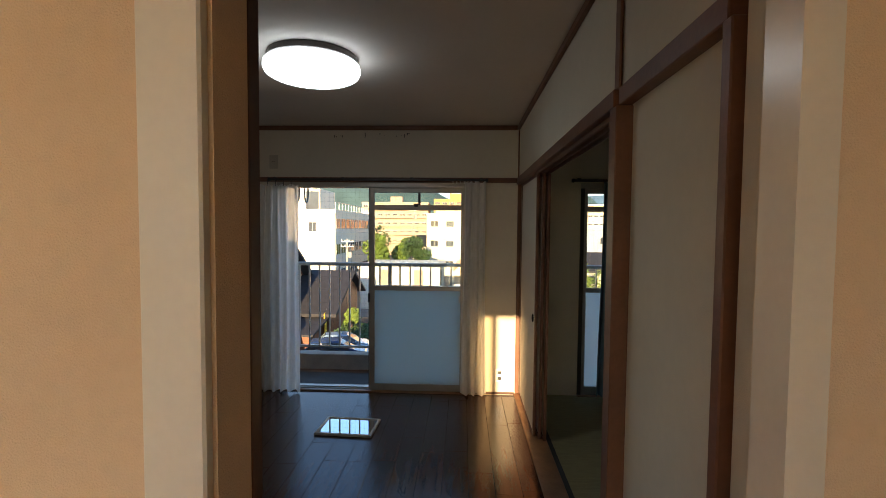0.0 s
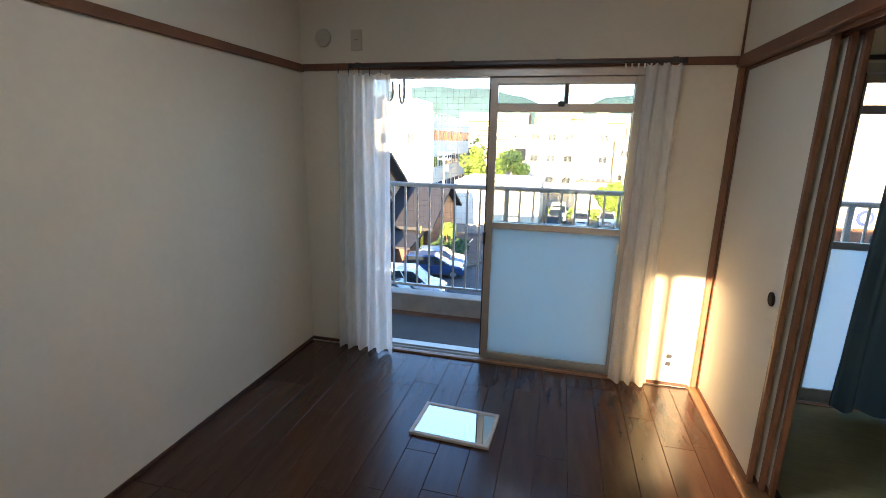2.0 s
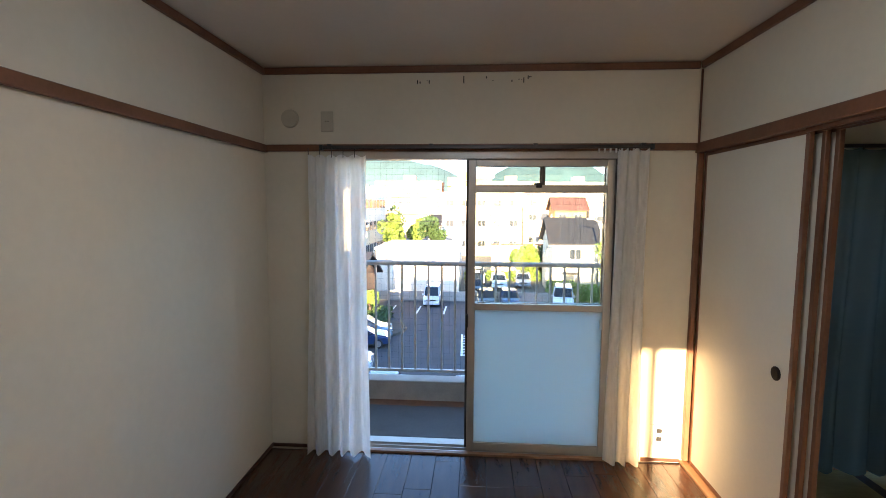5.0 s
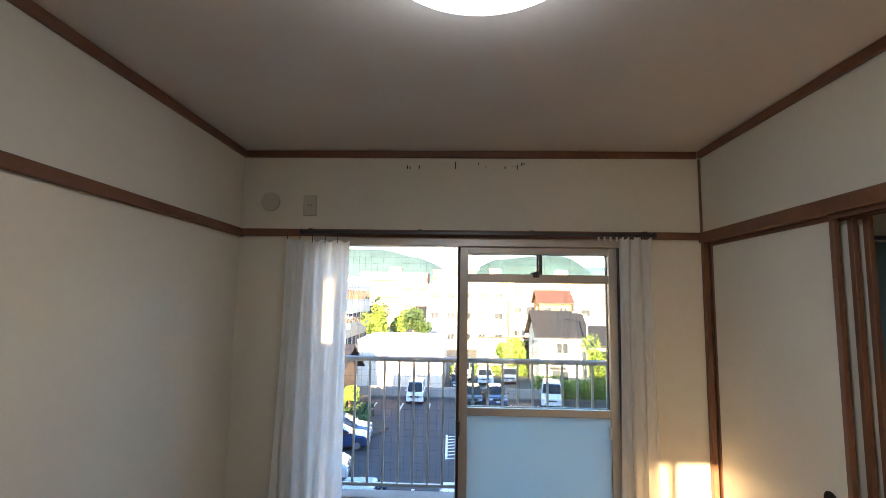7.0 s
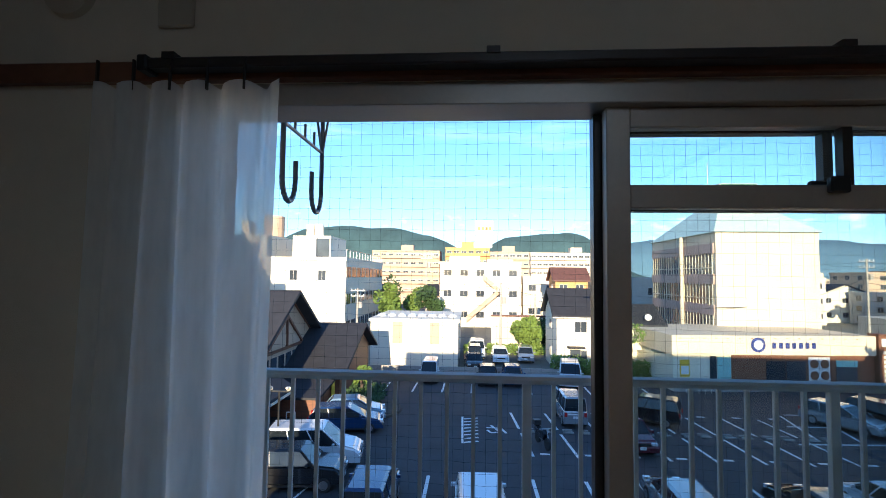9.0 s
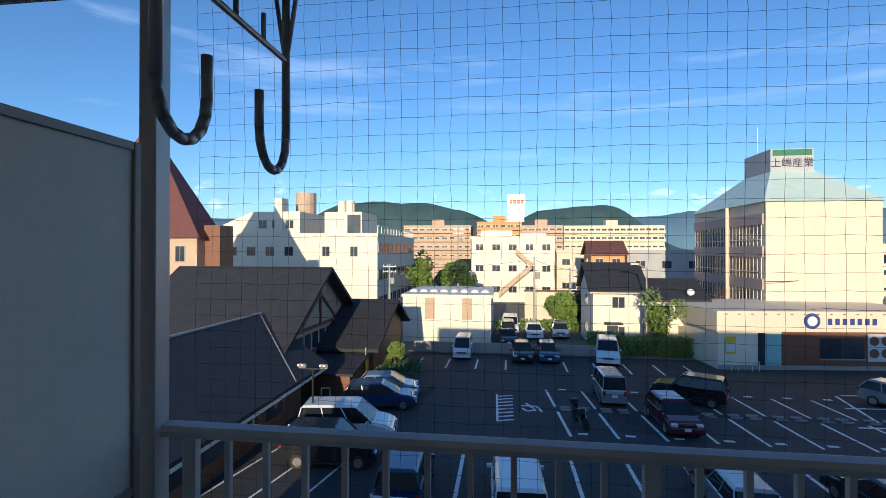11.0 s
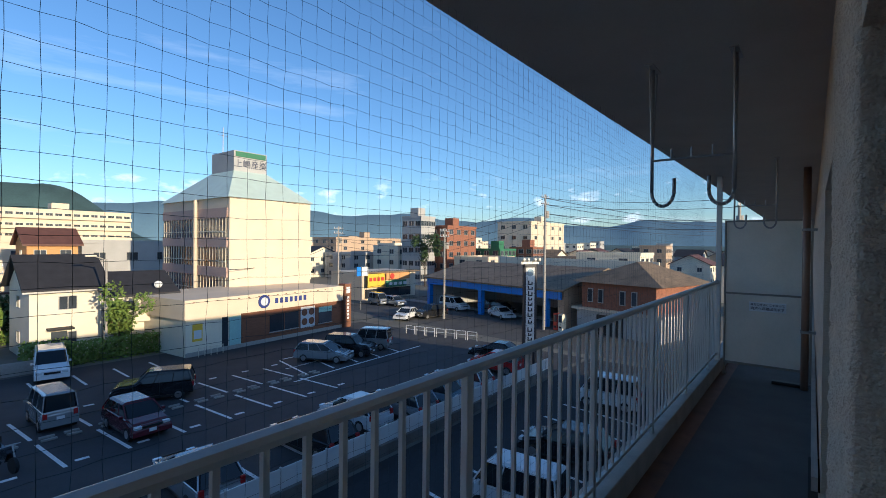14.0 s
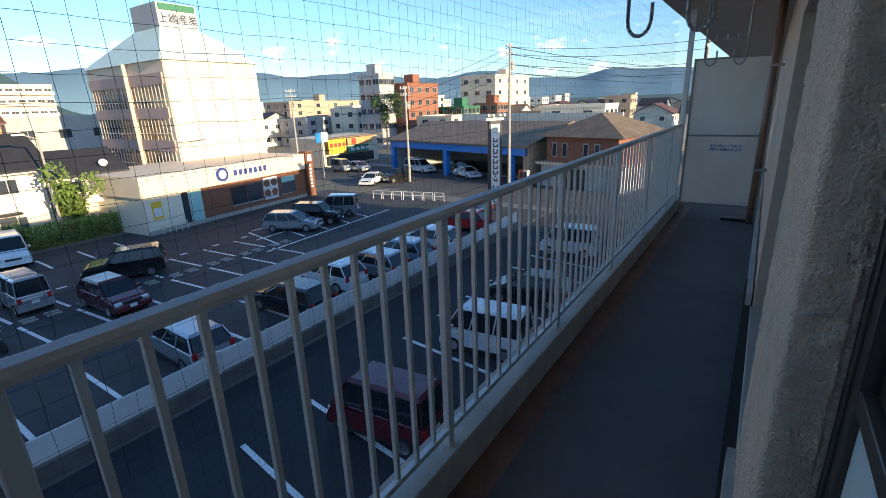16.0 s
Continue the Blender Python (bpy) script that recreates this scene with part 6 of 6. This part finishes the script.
CARS = [
    # kind, paint, colour word, x, y, heading of the nose (0 = east, -90 = towards the flat)
    ("kei_van", P_WHITE, "white", -5.2, 41.2, -90), ("hatchback", P_BLACK, "black", -0.1, 40.8, -90), ("hatchback", P_BLUE, "dark blue", 2.1, 41.0, -90),
    ("minivan", P_WHITE, "white", 7.1, 41.3, -100), ("kei_van", P_SILVER, "silver", 4.9, 30.6, 90), ("suv", P_BLACK, "black", 9.8, 30.9, 152),
    ("hatchback", P_RED, "maroon", 7.3, 26.4, -88), ("wagon", P_SILVER, "silver", 21.9, 30.6, -62), ("suv", P_BLACK, "black", 24.6, 30.6, -65), ("kei_van", P_SILVER, "silver", 27.4, 31.0, 118),
    ("minivan", P_WHITE, "white", -9.3, 22.4, 8), ("wagon", P_BLUE, "dark blue", -9.0, 27.4, 10), ("hatchback", P_LBLUE, "pale blue", -9.0, 29.4, 12), ("suv", P_BLACK, "black", -9.2, 20.0, 5),
    ("kei_van", P_BLACK, "black", -1.2, 50.5, -90), ("wagon", P_WHITE, "white", 1.6, 51.5, -90), ("wagon", P_SILVER, "silver", 4.5, 52.5, -95), ("hatchback", P_BLACK, "black", -1.3, 47.4, -85), ("minivan", P_WHITE, "white", -0.9, 54.5, -90),
    ("sedan", P_WHITE, "white", 41.7, 40.0, -160), ("suv", P_BLACK, "black", 44.6, 38.4, 170),
    ("minivan", P_WHITE, "white", 52.4, 40.6, -100), ("sedan", P_WHITE, "white", 50.6, 31.6, -120), ("hatchback", P_SILVER, "silver", 55.5, 36.5, -110), ("hatchback", P_BLACK, "black", 54.2, 33.6, -110),
    ("hatchback", P_SILVER, "silver", 49.9, 50.0, -100), ("kei_van", P_SILVER, "silver", 48.9, 52.6, -100),
    ("hatchback", P_BRED, "bright red", 28.2, 18.6, 100), ("wagon", P_WHITE, "white", 22.9, 18.1, 95), ("hatchback", P_LBLUE, "pale blue", 19.8, 18.0, 95), ("wagon", P_SILVER, "silver", 17.2, 18.0, 92),
    ("wagon", P_BLACK, "black", 11.6, 18.0, 92), ("hatchback", P_WHITE, "white", 14.8, 18.8, 92), ("wagon", P_SILVER, "silver", 6.6, 18.3, 88), ("sedan", P_BLACK, "black", 31.4, 20.4, 100),
    ("kei_van", P_WHITE, "white", 12.9, 8.2, 95), ("kei_van", P_RED, "maroon", 7.2, 8.4, 95), ("kei_van", P_WHITE, "white", 25.8, 9.4, 95), ("hatchback", P_BLACK, "black", 18.0, 8.6, 95),
    ("suv", P_BLUE, "dark blue", -5.4, 17.8, 92), ("minivan", P_WHITE, "white", -1.2, 16.9, 92),
]
proto = {}
for kind, pm, word, x, y, hd in CARS:
    m_ = pose(x, y, GZ + 0.008, 0, 0, hd)
    if (kind, word) in proto:
        copy_thing(proto[kind, word], m_)
    else:
        c = car_of(kind, pm, "%s %s parked on the asphalt" % (word, NOUN[kind]))
        c.matrix_basis = m_
        proto[kind, word] = c
# motorcycle
MC = thing("motorcycle", "black motorcycle parked on its stand", "motorcycle", m=pose(2.4, 25.8, GZ + 0.008, 0, 0, -75))
for wx in (-0.62, 0.68):
    bm = bmesh.new(); bmesh.ops.create_cone(bm, cap_ends=True, segments=18, radius1=0.31, radius2=0.31, depth=0.12, matrix=pose(wx, 0, 0.31, 90, 0, 0)); part("wheel", bm, M_TYRE, MC)
bm = bmesh.new(); prism(bm, [(-0.8, 0.75), (-0.3, 0.45), (0.3, 0.4), (0.55, 0.8), (0.3, 0.98), (-0.1, 0.85), (-0.7, 0.92)], -0.14, 0.14, "y"); part("body", bm, P_BLACK, MC)
bm = bmesh.new(); rod(bm, (0.68, 0.08, 0.31), (0.42, 0.08, 1.05), 0.035); part("fork", bm, M_STEEL, MC)
bm = bmesh.new(); rod(bm, (0.4, -0.36, 1.05), (0.4, 0.36, 1.05), 0.025); part("handlebar", bm, M_STEEL, MC)
pbox("top_box", (-0.95, -0.6, -0.2, 0.2, 0.92, 1.22), M_BLACK, MC, bevel=0.03)
# bicycle hoops and white guard rails by the road and the cafe
for x, y, a_, n_ in ((34.6, 33.5, -80, 4), (35.6, 29.0, -80, 3)):
    g_ = thing("guard_rail", "white tubular guard rail at the roadside", "guard rail", m=pose(x, y, GZ, 0, 0, a_))
    for k in range(n_):
        bm = bmesh.new(); tube(bm, [(k * 1.2, 0, 0), (k * 1.2, 0, 0.85), (k * 1.2 + 1.0, 0, 0.85), (k * 1.2 + 1.0, 0, 0)], 0.035); rod(bm, (k * 1.2, 0, 0.5), (k * 1.2 + 1, 0, 0.5), 0.025); part("hoop", bm, P_WHITE, g_)
for k in range(4):
    g_ = thing("cycle_hoop", "white steel hoop beside the cafe", "hoop", "cycle hoops", m=pose(-12.0 - 0.25 * k, 21.5 + 2.0 * k, GZ))
    bm = bmesh.new(); tube(bm, [(0, 0, 0), (0, 0, 0.9), (0.5, 0.1, 0.9), (0.5, 0.1, 0)], 0.04); part("hoop", bm, P_WHITE, g_)

# ---- floorboards and mats ----
brd = bpy.data.objects["floor_slab"]
rng = random.Random(2)
pw = 0.151
cols = int(math.ceil(2.528 / pw))
lib = {}
for c in range(cols):
    x0 = XL + c * pw
    x1 = min(x0 + pw, -0.022)
    y = YB - rng.uniform(0.0, 0.8)
    while y < -0.03:
        y1 = y + 0.91
        a, b = max(y, YB), min(y1, -0.03)
        if b - a > 0.02:
            key = (round(x1 - x0, 3), round(b - a, 3))
            if key not in lib:
                bm = bmesh.new()
                bx(bm, 0.0008, x1 - x0 - 0.0008, 0.0008, b - a - 0.0008, -0.02, 0.0)
                bmesh.ops.bevel(bm, geom=[e for e in bm.edges if all(v.co.z > -0.001 for v in e.verts)], offset=0.0012, segments=1, affect="EDGES")
                lib[key] = mesh_of("plank", bm, M_FLOOR)
            o = new("plank", lib[key])
            o.location, o.parent = (x0, a, 0), brd
        y = y1
for x0, x1, y0, y1 in ((0.11, 0.95, -1.8, 0), (0.95, 1.85, -1.8, 0), (1.85, 2.75, -1.8, 0), (0.11, 0.95, -3.5, -1.8), (0.95, 1.85, -3.5, -1.8), (1.85, 2.75, -3.5, -1.8)):
    m_ = pbox("tatami_mat", (x0 + 0.001, x1 - 0.001, y0 + 0.001, y1 - 0.001, -0.03, 0.004), M_TATAMI, brd, bevel=0.002)
    for xx in (x0 + 0.001, x1 - 0.031):
        pbox("edge_band", (xx, xx + 0.03, y0 + 0.002, y1 - 0.002, 0.003, 0.0065), M_TATBAND, m_)
